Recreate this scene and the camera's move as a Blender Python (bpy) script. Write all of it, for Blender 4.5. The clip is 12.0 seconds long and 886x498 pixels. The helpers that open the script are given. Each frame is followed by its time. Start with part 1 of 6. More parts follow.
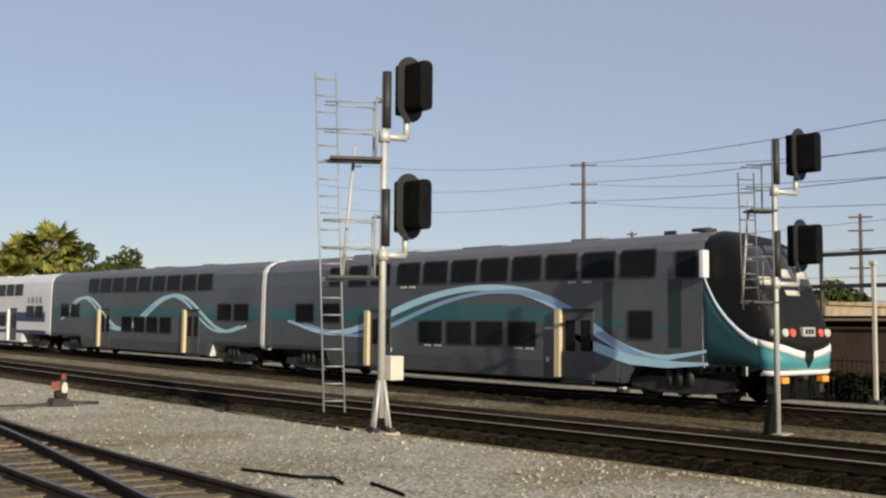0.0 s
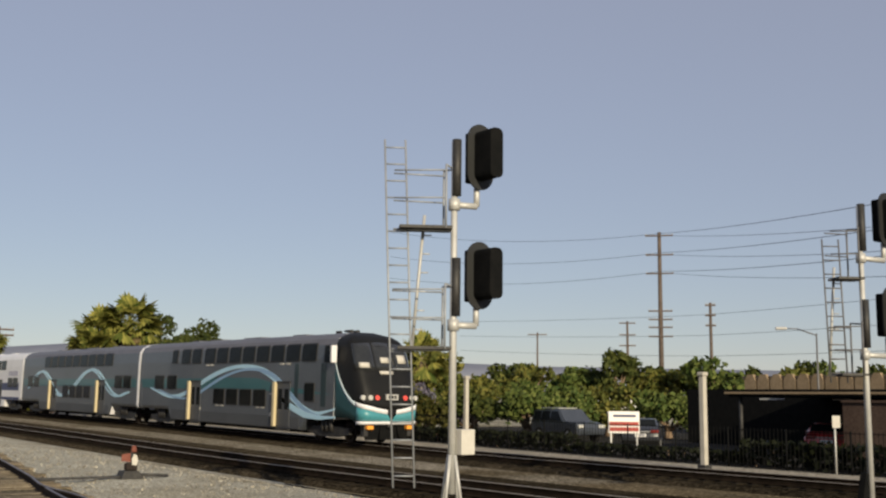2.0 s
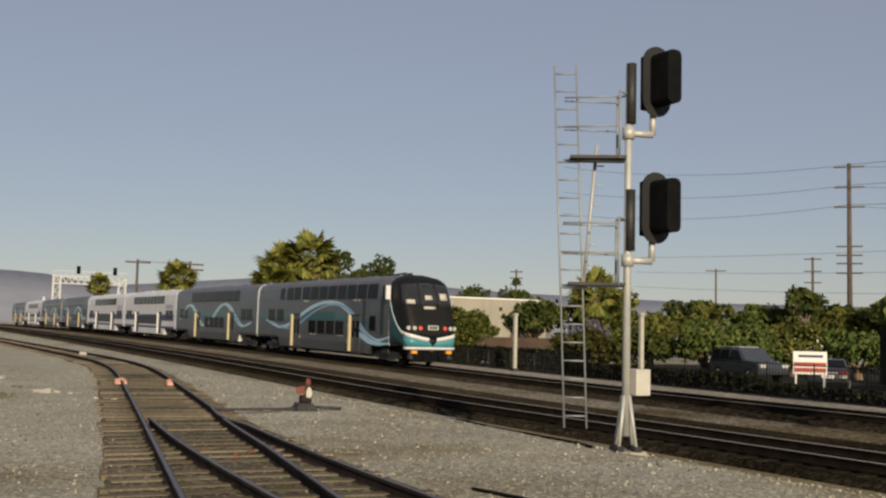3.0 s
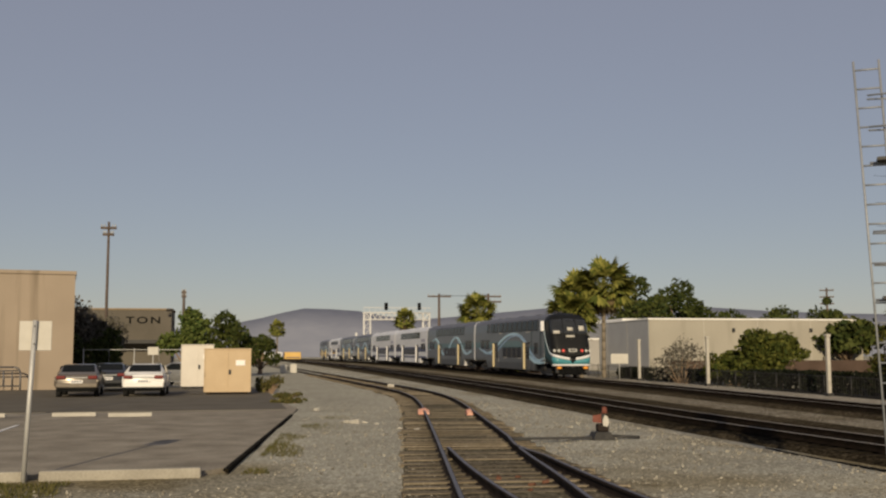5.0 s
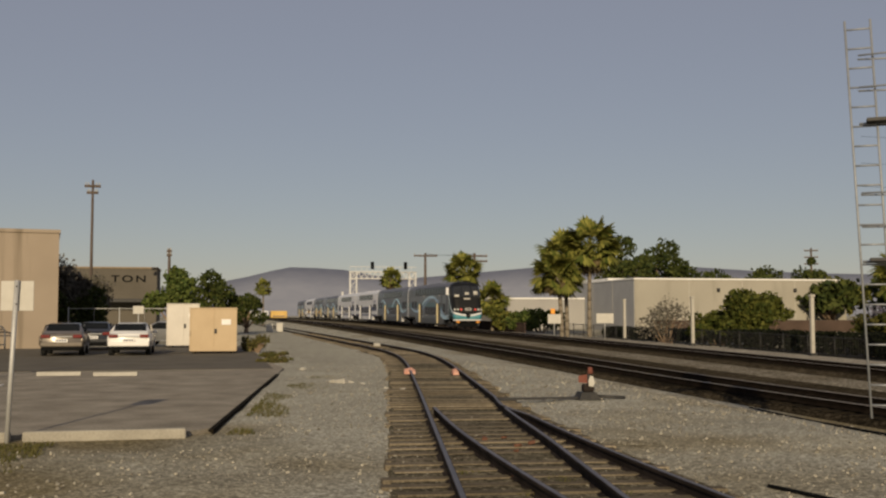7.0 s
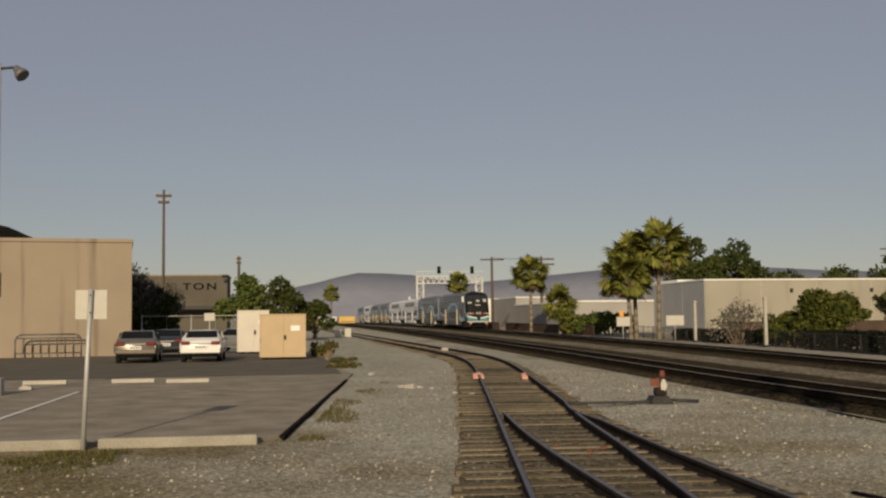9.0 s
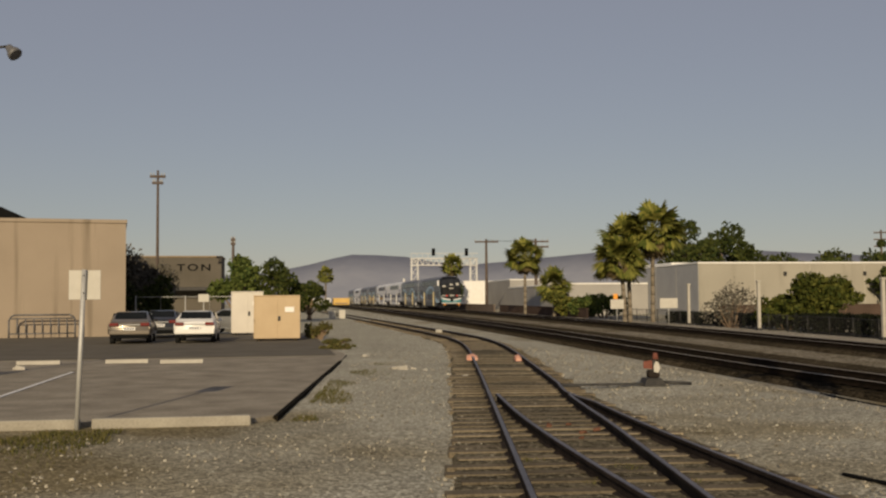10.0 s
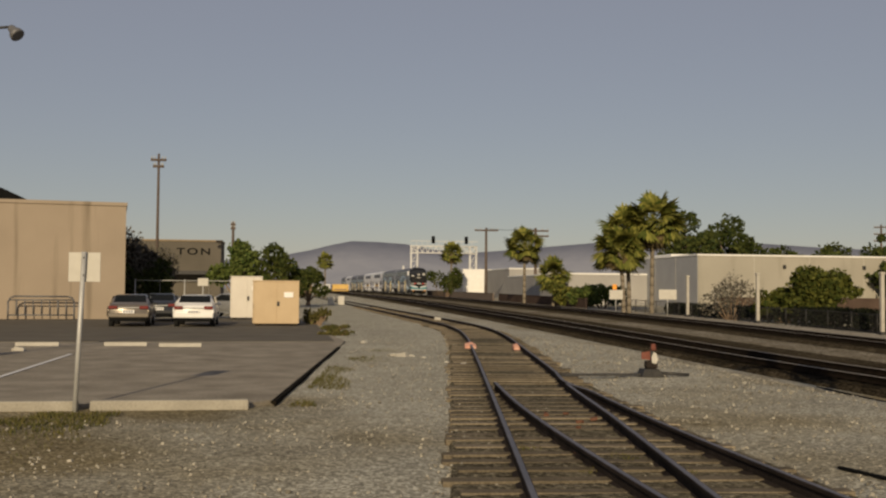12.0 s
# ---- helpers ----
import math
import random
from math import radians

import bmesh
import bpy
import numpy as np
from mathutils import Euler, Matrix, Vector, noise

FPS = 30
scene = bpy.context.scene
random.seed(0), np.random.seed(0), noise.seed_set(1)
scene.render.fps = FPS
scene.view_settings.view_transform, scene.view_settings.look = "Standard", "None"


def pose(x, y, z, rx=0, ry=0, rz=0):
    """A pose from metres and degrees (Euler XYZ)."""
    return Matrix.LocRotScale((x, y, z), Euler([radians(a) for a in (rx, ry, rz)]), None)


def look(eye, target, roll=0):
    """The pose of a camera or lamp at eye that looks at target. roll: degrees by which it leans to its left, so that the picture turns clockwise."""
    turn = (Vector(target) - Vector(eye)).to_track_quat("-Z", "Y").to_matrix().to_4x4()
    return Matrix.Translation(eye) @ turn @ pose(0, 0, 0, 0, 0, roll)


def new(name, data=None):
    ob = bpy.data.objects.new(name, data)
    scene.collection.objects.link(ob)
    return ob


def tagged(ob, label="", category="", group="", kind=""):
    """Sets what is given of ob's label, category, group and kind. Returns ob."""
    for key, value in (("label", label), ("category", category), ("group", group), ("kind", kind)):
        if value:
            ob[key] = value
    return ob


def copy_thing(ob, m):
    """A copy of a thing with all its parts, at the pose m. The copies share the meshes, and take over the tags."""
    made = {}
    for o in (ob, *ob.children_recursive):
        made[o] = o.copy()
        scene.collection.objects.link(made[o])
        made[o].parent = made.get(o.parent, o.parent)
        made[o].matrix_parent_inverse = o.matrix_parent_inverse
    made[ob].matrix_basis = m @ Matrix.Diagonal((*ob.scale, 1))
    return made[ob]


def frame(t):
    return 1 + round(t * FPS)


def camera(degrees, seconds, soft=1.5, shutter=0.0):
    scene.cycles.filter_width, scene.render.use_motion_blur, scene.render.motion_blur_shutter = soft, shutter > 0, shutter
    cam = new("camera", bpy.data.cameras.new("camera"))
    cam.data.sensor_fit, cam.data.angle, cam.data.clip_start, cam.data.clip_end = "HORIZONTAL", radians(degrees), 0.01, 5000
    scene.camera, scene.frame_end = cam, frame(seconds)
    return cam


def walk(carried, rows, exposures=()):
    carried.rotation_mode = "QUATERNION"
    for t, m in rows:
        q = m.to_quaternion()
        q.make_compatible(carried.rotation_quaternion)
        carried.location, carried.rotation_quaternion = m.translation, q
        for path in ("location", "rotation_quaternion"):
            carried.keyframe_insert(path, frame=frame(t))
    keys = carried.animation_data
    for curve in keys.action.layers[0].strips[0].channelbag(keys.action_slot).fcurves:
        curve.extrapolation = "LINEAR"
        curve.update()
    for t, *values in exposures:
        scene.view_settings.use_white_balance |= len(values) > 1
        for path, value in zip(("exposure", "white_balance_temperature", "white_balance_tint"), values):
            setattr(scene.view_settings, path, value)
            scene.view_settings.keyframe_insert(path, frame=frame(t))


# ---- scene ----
cam = camera(45.7, 12.0, soft=2.3)
ROWS = [
    (0.0, -1.023, -1.347, 1.764, -41.19, 4.25, -0.46),
    (0.5, -0.946, -1.346, 1.760, -39.09, 4.17, -0.46),
    (1.0, -0.906, -1.220, 1.731, -41.25, 3.95, -2.01),
    (1.5, -0.910, -1.137, 1.768, -42.78, 5.43, -2.31),
    (2.0, -0.715, -1.072, 1.759, -37.14, 8.13, -0.63),
    (2.5, -0.499, -0.966, 1.762, -34.49, 6.01, -0.85),
    (3.0, -0.286, -0.531, 1.794, -27.74, 4.48, -1.34),
    (3.5, -0.251, -0.399, 1.745, -18.07, 5.96, -1.64),
    (3.7, -0.161, -0.450, 1.761, -13.05, 4.41, -1.31),
    (5.3, -0.019, -0.209, 1.775, -11.56, 6.00, 0.14),
    (5.5, -0.008, -0.198, 1.789, -11.92, 5.30, -0.10),
    (6.0, 0.005, -0.200, 1.783, -11.88, 4.13, -0.26),
    (6.5, -0.006, -0.172, 1.796, -12.36, 3.62, 0.02),
    (8.3, -0.009, -0.016, 1.804, -10.90, 3.76, -0.17),
    (8.5, -0.012, -0.004, 1.807, -10.05, 3.92, -0.07),
    (9.0, -0.004, 0.002, 1.805, -8.68, 3.86, 0.62),
    (9.5, 0.007, -0.002, 1.789, -9.26, 3.26, 0.67),
    (10.0, 0.004, 0.002, 1.799, -8.99, 2.88, 0.41),
    (10.5, 0.007, 0.005, 1.803, -9.28, 2.84, -0.06),
    (11.0, 0.001, 0.005, 1.800, -9.12, 2.53, -0.60),
    (11.5, 0.004, 0.001, 1.802, -9.17, 2.61, -0.74),
    (12.0, 0.000, 0.001, 1.797, -9.04, 2.22, -0.49),
]
walk(cam, [(t, pose(x, y, z, 90 + pitch, roll, yaw)) for t, x, y, z, yaw, pitch, roll in ROWS],
     exposures=[(0.0, 0.37, 6400, 10), (0.5, 0.45, 6450, 10), (1.0, 0.37, 6450, 10), (1.5, 0.17, 6500, 10), (2.0, 0.19, 6550, 10), (2.5, 0.05, 6650, 10), (3.5, -0.09, 6800, 11), (5.5, -0.31, 7050, 12), (8.5, -0.36, 7250, 12), (12.0, -0.37, 7350, 12)])

# ---- light ----
world = bpy.data.worlds.new("sky")
scene.world = world
world.use_nodes = True
wn = world.node_tree
sky = wn.nodes.new("ShaderNodeTexSky")
sky.sky_type = "NISHITA"
sky.sun_disc = False
SUN_AZ, SUN_EL = 194.0, 18.0          # degrees clockwise from +y, above the horizon
sky.sun_elevation, sky.sun_rotation = radians(SUN_EL), radians(SUN_AZ)
sky.air_density, sky.dust_density, sky.ozone_density = 1.0, 0.15, 2.3
haze = wn.nodes.new("ShaderNodeMix")
haze.data_type = "RGBA"
haze.inputs[0].default_value = 0.58
haze.inputs[7].default_value = (4.25, 4.25, 5.15, 1)
wn.links.new(sky.outputs[0], haze.inputs[6])
wn.links.new(haze.outputs[2], wn.nodes["Background"].inputs[0])
wn.nodes["Background"].inputs[1].default_value = 0.085
sun_data = bpy.data.lights.new("sun", "SUN")
sun_data.energy, sun_data.angle, sun_data.color = 4.7, radians(0.5), (1.0, 0.86, 0.62)
sun = new("sun", sun_data)
az, el = radians(SUN_AZ), radians(SUN_EL)
sun.matrix_world = look((math.sin(az) * math.cos(el) * 50, math.cos(az) * math.cos(el) * 50, math.sin(el) * 50), (0, 0, 0))
scene.view_settings.exposure = 0.0


# ---- materials ----
def material(name, a, b=None, rough=0.7, metal=0.0, scale=3.0, fine=40.0, bump=0.0, vary=0.0, emit=0.0, coat=0.0):
    """Two colours mixed by coarse and fine noise in metres, with relief from the fine noise; vary: by object."""
    m = bpy.data.materials.new(name)
    m.use_nodes = True
    nt = m.node_tree
    bs = nt.nodes["Principled BSDF"]
    b = b or tuple(c * 0.75 for c in a)
    geo = nt.nodes.new("ShaderNodeTexCoord")
    n1 = nt.nodes.new("ShaderNodeTexNoise")
    n1.inputs["Scale"].default_value, n1.inputs["Detail"].default_value = scale, 6
    n2 = nt.nodes.new("ShaderNodeTexNoise")
    n2.inputs["Scale"].default_value, n2.inputs["Detail"].default_value = fine, 4
    for n in (n1, n2):
        nt.links.new(geo.outputs["Object"], n.inputs["Vector"])
    add = nt.nodes.new("ShaderNodeMath")
    add.operation = "ADD"
    nt.links.new(n1.outputs[0], add.inputs[0])
    nt.links.new(n2.outputs[0], add.inputs[1])
    ramp = nt.nodes.new("ShaderNodeMapRange")
    ramp.inputs["From Min"].default_value, ramp.inputs["From Max"].default_value = 0.75, 1.25
    nt.links.new(add.outputs[0], ramp.inputs["Value"])
    mix = nt.nodes.new("ShaderNodeMix")
    mix.data_type = "RGBA"
    mix.inputs[6].default_value, mix.inputs[7].default_value = (*a, 1), (*b, 1)
    nt.links.new(ramp.outputs[0], mix.inputs[0])
    out = mix.outputs[2]
    if vary:
        info = nt.nodes.new("ShaderNodeObjectInfo")
        hsv = nt.nodes.new("ShaderNodeHueSaturation")
        mr = nt.nodes.new("ShaderNodeMapRange")
        mr.inputs["To Min"].default_value, mr.inputs["To Max"].default_value = 1 - vary, 1 + vary
        nt.links.new(info.outputs["Random"], mr.inputs["Value"])
        nt.links.new(mr.outputs[0], hsv.inputs["Value"])
        nt.links.new(out, hsv.inputs["Color"])
        out = hsv.outputs[0]
    nt.links.new(out, bs.inputs["Base Color"])
    bs.inputs["Roughness"].default_value, bs.inputs["Metallic"].default_value = rough, metal
    bs.inputs["Coat Weight"].default_value = coat
    if rough > 0.65 and not metal:
        bs.inputs["Specular IOR Level"].default_value = 0.05 if max(a) > 0.06 else 0.02
    if bump:
        bp = nt.nodes.new("ShaderNodeBump")
        bp.inputs["Strength"].default_value, bp.inputs["Distance"].default_value = bump, 0.02
        nt.links.new(add.outputs[0], bp.inputs["Height"])
        nt.links.new(bp.outputs[0], bs.inputs["Normal"])
    if emit:
        nt.links.new(out, bs.inputs["Emission Color"])
        bs.inputs["Emission Strength"].default_value = emit
    return m


def leaf_material(name, a, b):
    """Leaves that differ piece by piece."""
    m = bpy.data.materials.new(name)
    m.use_nodes = True
    nt = m.node_tree
    bs = nt.nodes["Principled BSDF"]
    geo = nt.nodes.new("ShaderNodeNewGeometry")
    mix = nt.nodes.new("ShaderNodeMix")
    mix.data_type = "RGBA"
    mix.inputs[6].default_value, mix.inputs[7].default_value = (*a, 1), (*b, 1)
    nt.links.new(geo.outputs["Random Per Island"], mix.inputs[0])
    nt.links.new(mix.outputs[2], bs.inputs["Base Color"])
    bs.inputs["Roughness"].default_value = 0.7
    bs.inputs["Specular IOR Level"].default_value = 0.12
    return m


def pebble_material(name, dark, light, size=22.0, bump=1.0, earth=None, near_tone=None):
    """Loose stones: each cell of a Voronoi pattern takes its own tone, with darker joints and broad patches."""
    m = bpy.data.materials.new(name)
    m.use_nodes = True
    nt = m.node_tree
    bs = nt.nodes["Principled BSDF"]
    geo = nt.nodes.new("ShaderNodeTexCoord")
    v1 = nt.nodes.new("ShaderNodeTexVoronoi")
    v2 = nt.nodes.new("ShaderNodeTexVoronoi")
    v1.inputs["Scale"].default_value, v2.inputs["Scale"].default_value = size, size * 0.37
    n1 = nt.nodes.new("ShaderNodeTexNoise")
    n1.inputs["Scale"].default_value, n1.inputs["Detail"].default_value = 0.35, 8
    for n in (v1, v2, n1):
        nt.links.new(geo.outputs["Object"], n.inputs["Vector"])
    tone = nt.nodes.new("ShaderNodeSeparateColor")
    nt.links.new(v1.outputs["Color"], tone.inputs[0])
    tone2 = nt.nodes.new("ShaderNodeSeparateColor")
    nt.links.new(v2.outputs["Color"], tone2.inputs[0])
    power = nt.nodes.new("ShaderNodeMath")
    power.operation = "POWER"
    power.inputs[1].default_value = 2.2
    nt.links.new(tone.outputs[0], power.inputs[0])
    mix2 = nt.nodes.new("ShaderNodeMix")
    mix2.inputs[0].default_value = 0.18
    nt.links.new(power.outputs[0], mix2.inputs[2])
    nt.links.new(tone2.outputs[1], mix2.inputs[3])
    mixn = nt.nodes.new("ShaderNodeMath")
    mixn.operation = "MULTIPLY_ADD"
    mixn.inputs[1].default_value, mixn.inputs[2].default_value = 0.55, -0.275
    nt.links.new(n1.outputs[0], mixn.inputs[0])
    total = nt.nodes.new("ShaderNodeMath")
    total.operation = "ADD"
    total.use_clamp = True
    nt.links.new(mix2.outputs[0], total.inputs[0])
    nt.links.new(mixn.outputs[0], total.inputs[1])
    mix = nt.nodes.new("ShaderNodeMix")
    mix.data_type = "RGBA"
    mix.inputs[6].default_value, mix.inputs[7].default_value = (*dark, 1), (*light, 1)
    nt.links.new(total.outputs[0], mix.inputs[0])
    out = mix.outputs[2]
    # brown soil patches, stronger at the sides where lens vignette is painted in too
    if earth:
        n3 = nt.nodes.new("ShaderNodeTexNoise")
        n3.inputs["Scale"].default_value, n3.inputs["Detail"].default_value = 0.22, 7
        nt.links.new(geo.outputs["Object"], n3.inputs["Vector"])
        mr = nt.nodes.new("ShaderNodeMapRange")
        mr.inputs["From Min"].default_value, mr.inputs["From Max"].default_value = 0.42, 0.66
        mr.inputs["To Max"].default_value = 0.9
        sep = nt.nodes.new("ShaderNodeSeparateXYZ")
        nt.links.new(geo.outputs["Object"], sep.inputs[0])
        off = nt.nodes.new("ShaderNodeMath")
        off.operation = "SUBTRACT"
        off.inputs[1].default_value = 5.0
        nt.links.new(sep.outputs[0], off.inputs[0])
        side = nt.nodes.new("ShaderNodeMath")
        side.operation = "ABSOLUTE"
        nt.links.new(off.outputs[0], side.inputs[0])
        edge_soil_vignette = nt.nodes.new("ShaderNodeMapRange")
        edge_soil_vignette.inputs["From Min"].default_value, edge_soil_vignette.inputs["From Max"].default_value = 3.5, 8.0
        edge_soil_vignette.inputs["To Min"].default_value, edge_soil_vignette.inputs["To Max"].default_value = -0.06, 0.2
        nt.links.new(side.outputs[0], edge_soil_vignette.inputs["Value"])
        far_clean = nt.nodes.new("ShaderNodeMapRange")
        far_clean.inputs["From Min"].default_value, far_clean.inputs["From Max"].default_value = 17.0, 30.0
        far_clean.inputs["To Max"].default_value = -0.24
        nt.links.new(sep.outputs[1], far_clean.inputs["Value"])
        clean = nt.nodes.new("ShaderNodeMath")
        nt.links.new(edge_soil_vignette.outputs[0], clean.inputs[0])
        nt.links.new(far_clean.outputs[0], clean.inputs[1])
        both = nt.nodes.new("ShaderNodeMath")
        nt.links.new(n3.outputs[0], both.inputs[0])
        nt.links.new(clean.outputs[0], both.inputs[1])
        nt.links.new(both.outputs[0], mr.inputs["Value"])
        soil = nt.nodes.new("ShaderNodeMix")
        soil.data_type, soil.blend_type = "RGBA", "MULTIPLY"
        soil.inputs[7].default_value = (*earth, 1)
        nt.links.new(mr.outputs[0], soil.inputs[0])
        nt.links.new(out, soil.inputs[6])
        out = soil.outputs[2]
    if near_tone:
        # darker at the near end, ragged, growing lighter further up the line
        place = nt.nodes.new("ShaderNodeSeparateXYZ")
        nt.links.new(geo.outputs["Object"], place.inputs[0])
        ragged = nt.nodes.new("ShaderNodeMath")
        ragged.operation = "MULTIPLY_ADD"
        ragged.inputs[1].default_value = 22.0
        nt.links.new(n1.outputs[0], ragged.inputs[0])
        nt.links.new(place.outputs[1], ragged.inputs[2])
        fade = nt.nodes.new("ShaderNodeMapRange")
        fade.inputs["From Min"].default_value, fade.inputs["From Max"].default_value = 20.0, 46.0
        fade.inputs["To Min"].default_value, fade.inputs["To Max"].default_value = near_tone, 1.0
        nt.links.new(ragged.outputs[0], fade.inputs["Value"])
        toned = nt.nodes.new("ShaderNodeMix")
        toned.data_type, toned.blend_type = "RGBA", "MULTIPLY"
        toned.inputs[0].default_value = 1.0
        nt.links.new(out, toned.inputs[6])
        nt.links.new(fade.outputs[0], toned.inputs[7])
        out = toned.outputs[2]
    nt.links.new(out, bs.inputs["Base Color"])
    bs.inputs["Roughness"].default_value = 0.95
    bs.inputs["Specular IOR Level"].default_value = 0.0
    bp = nt.nodes.new("ShaderNodeBump")
    bp.inputs["Strength"].default_value, bp.inputs["Distance"].default_value = bump, 0.03
    bp.invert = True
    nt.links.new(v1.outputs["Distance"], bp.inputs["Height"])
    nt.links.new(bp.outputs[0], bs.inputs["Normal"])
    return m


M_GRAVEL = pebble_material("gravel", (0.208, 0.196, 0.158), (0.715, 0.685, 0.56), 30.0, 0.35, (0.53, 0.45, 0.31))
M_BED = pebble_material("dirty_track_bed", (0.055, 0.048, 0.033), (0.30, 0.262, 0.185), 20.0, 0.8)
M_STONE = leaf_material("loose_stone", (0.12, 0.108, 0.085), (0.40, 0.37, 0.305))
M_BALLAST = pebble_material("dark_ballast", (0.022, 0.018, 0.012), (0.13, 0.105, 0.07), 14.0, 0.6, near_tone=0.22)
M_STRIP = pebble_material("pale_gravel", (0.20, 0.18, 0.145), (0.58, 0.53, 0.43), 14.0)
M_STRIPDARK = pebble_material("soiled_gravel", (0.10, 0.088, 0.064), (0.46, 0.41, 0.32), 12.0, 0.8, (0.5, 0.44, 0.34))
M_TIE = material("weathered_timber", (0.11, 0.09, 0.063), (0.225, 0.188, 0.135), 0.9, scale=2, fine=30, bump=0.5, vary=0.3)
M_TIE_DARK = material("oiled_timber", (0.007, 0.006, 0.005), (0.028, 0.023, 0.016), 0.9, scale=2, fine=30, bump=0.5, vary=0.3)
M_RAIL = material("rusty_rail", (0.020, 0.0165, 0.015), (0.05, 0.040, 0.035), 0.8, 0.0, scale=3, fine=50, bump=0.2)
M_RAILDARK = material("dark_rail", (0.010, 0.008, 0.006), (0.028, 0.020, 0.014), 0.75, 0.0, scale=3, fine=50, bump=0.2)
M_SIGNBACK = material("weathered_sign_back", (0.46, 0.44, 0.39), (0.52, 0.50, 0.45), 0.6, scale=3, fine=8)
M_DARKTEAL = material("dark_teal_paint", (0.004, 0.017, 0.021), (0.006, 0.022, 0.027), 0.45, scale=0.5, fine=8, coat=0.2)
M_RAILTOP = material("polished_rail", (0.42, 0.37, 0.30), (0.52, 0.46, 0.38), 0.5, 0.3, scale=2, fine=60)
M_ASPHALT = material("worn_asphalt", (0.20, 0.176, 0.138), (0.38, 0.338, 0.272), 0.92, scale=1.1, fine=45, bump=0.4)
M_KERB = material("worn_kerb_concrete", (0.27, 0.25, 0.21), (0.38, 0.355, 0.30), 0.9, scale=2, fine=30, bump=0.4)
M_CONCRETE = material("kerb_concrete", (0.36, 0.34, 0.30), (0.48, 0.455, 0.40), 0.85, scale=2, fine=40, bump=0.3)
M_GALV = material("galvanised_steel", (0.40, 0.40, 0.39), (0.52, 0.52, 0.50), 0.55, 0.3, scale=3, fine=40)
M_WHITE = material("white_paint", (0.72, 0.71, 0.68), (0.82, 0.81, 0.78), 0.55, scale=2, fine=30)
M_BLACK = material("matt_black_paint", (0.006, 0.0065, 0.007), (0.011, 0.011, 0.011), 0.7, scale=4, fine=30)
M_DARKSTEEL = material("dark_steel", (0.02, 0.02, 0.022), (0.05, 0.048, 0.045), 0.6, 0.3, scale=4, fine=30, bump=0.2)
M_GREY = material("train_silver_grey", (0.068, 0.077, 0.092), (0.088, 0.099, 0.116), 0.4, 0.2, scale=0.4, fine=6, coat=0.2)
M_LOWGREY = material("train_lower_grey", (0.052, 0.056, 0.062), (0.07, 0.074, 0.08), 0.5, 0.15, scale=0.6, fine=8)
M_ROOF = material("train_roof_grey", (0.11, 0.11, 0.125), (0.145, 0.145, 0.16), 0.5, 0.2, scale=0.5, fine=6)
M_TEAL = material("teal_paint", (0.014, 0.085, 0.10), (0.02, 0.105, 0.12), 0.4, scale=0.5, fine=8, coat=0.3)
M_TEAL2 = material("bright_teal_paint", (0.045, 0.215, 0.25), (0.06, 0.25, 0.29), 0.4, scale=0.5, fine=8, coat=0.3)
M_SKYBLUE = material("pale_blue_paint", (0.36, 0.58, 0.72), (0.42, 0.64, 0.78), 0.4, scale=0.5, fine=8, coat=0.3)
M_BLUE = material("mid_blue_paint", (0.20, 0.34, 0.52), (0.24, 0.38, 0.56), 0.4, scale=0.5, fine=8, coat=0.3)
M_GLASS = material("dark_train_glass", (0.008, 0.010, 0.012), (0.014, 0.016, 0.018), 0.08, scale=1, fine=5)
M_GLASS.node_tree.nodes["Principled BSDF"].inputs["Specular IOR Level"].default_value = 0.04
M_MASK = material("glossy_black_paint", (0.006, 0.0065, 0.007), (0.010, 0.010, 0.010), 0.55, scale=2, fine=20)
M_MASK.node_tree.nodes["Principled BSDF"].inputs["Specular IOR Level"].default_value = 0.2
# the nose teal, darkened to put the cheeks' shade into the paint
M_SHADETEAL = material("shaded_teal_paint", (0.009, 0.05, 0.06), (0.012, 0.06, 0.072), 0.5, scale=0.5, fine=8)
M_PALELINE = material("pale_grey_blue_paint", (0.50, 0.60, 0.66), (0.56, 0.66, 0.72), 0.45, scale=0.5, fine=8)
M_SCREEN = material("windscreen_glass", (0.02, 0.022, 0.024), (0.03, 0.032, 0.034), 0.06, scale=1, fine=5)
M_JAMB = material("cream_yellow_paint", (0.46, 0.38, 0.22), (0.54, 0.46, 0.29), 0.6, scale=2, fine=20)
M_TRAINWHITE = material("train_white_paint", (0.62, 0.62, 0.64), (0.72, 0.72, 0.74), 0.45, scale=0.5, fine=8)
M_GREYBAR = material("grey_violet_paint", (0.22, 0.22, 0.30), (0.27, 0.27, 0.35), 0.5, scale=1, fine=8)
M_NAVY = material("navy_paint", (0.02, 0.03, 0.09), (0.03, 0.04, 0.12), 0.45, scale=0.5, fine=8)
M_REDLAMP = material("red_tail_lamp", (0.62, 0.07, 0.06), (0.7, 0.1, 0.08), 0.3, emit=0.12)
M_AMBER = material("amber_paint", (0.80, 0.30, 0.03), (0.85, 0.36, 0.05), 0.5, scale=2, fine=20)
M_LAMPGLASS = material("clear_lamp_glass", (0.42, 0.42, 0.40), (0.5, 0.5, 0.48), 0.1)
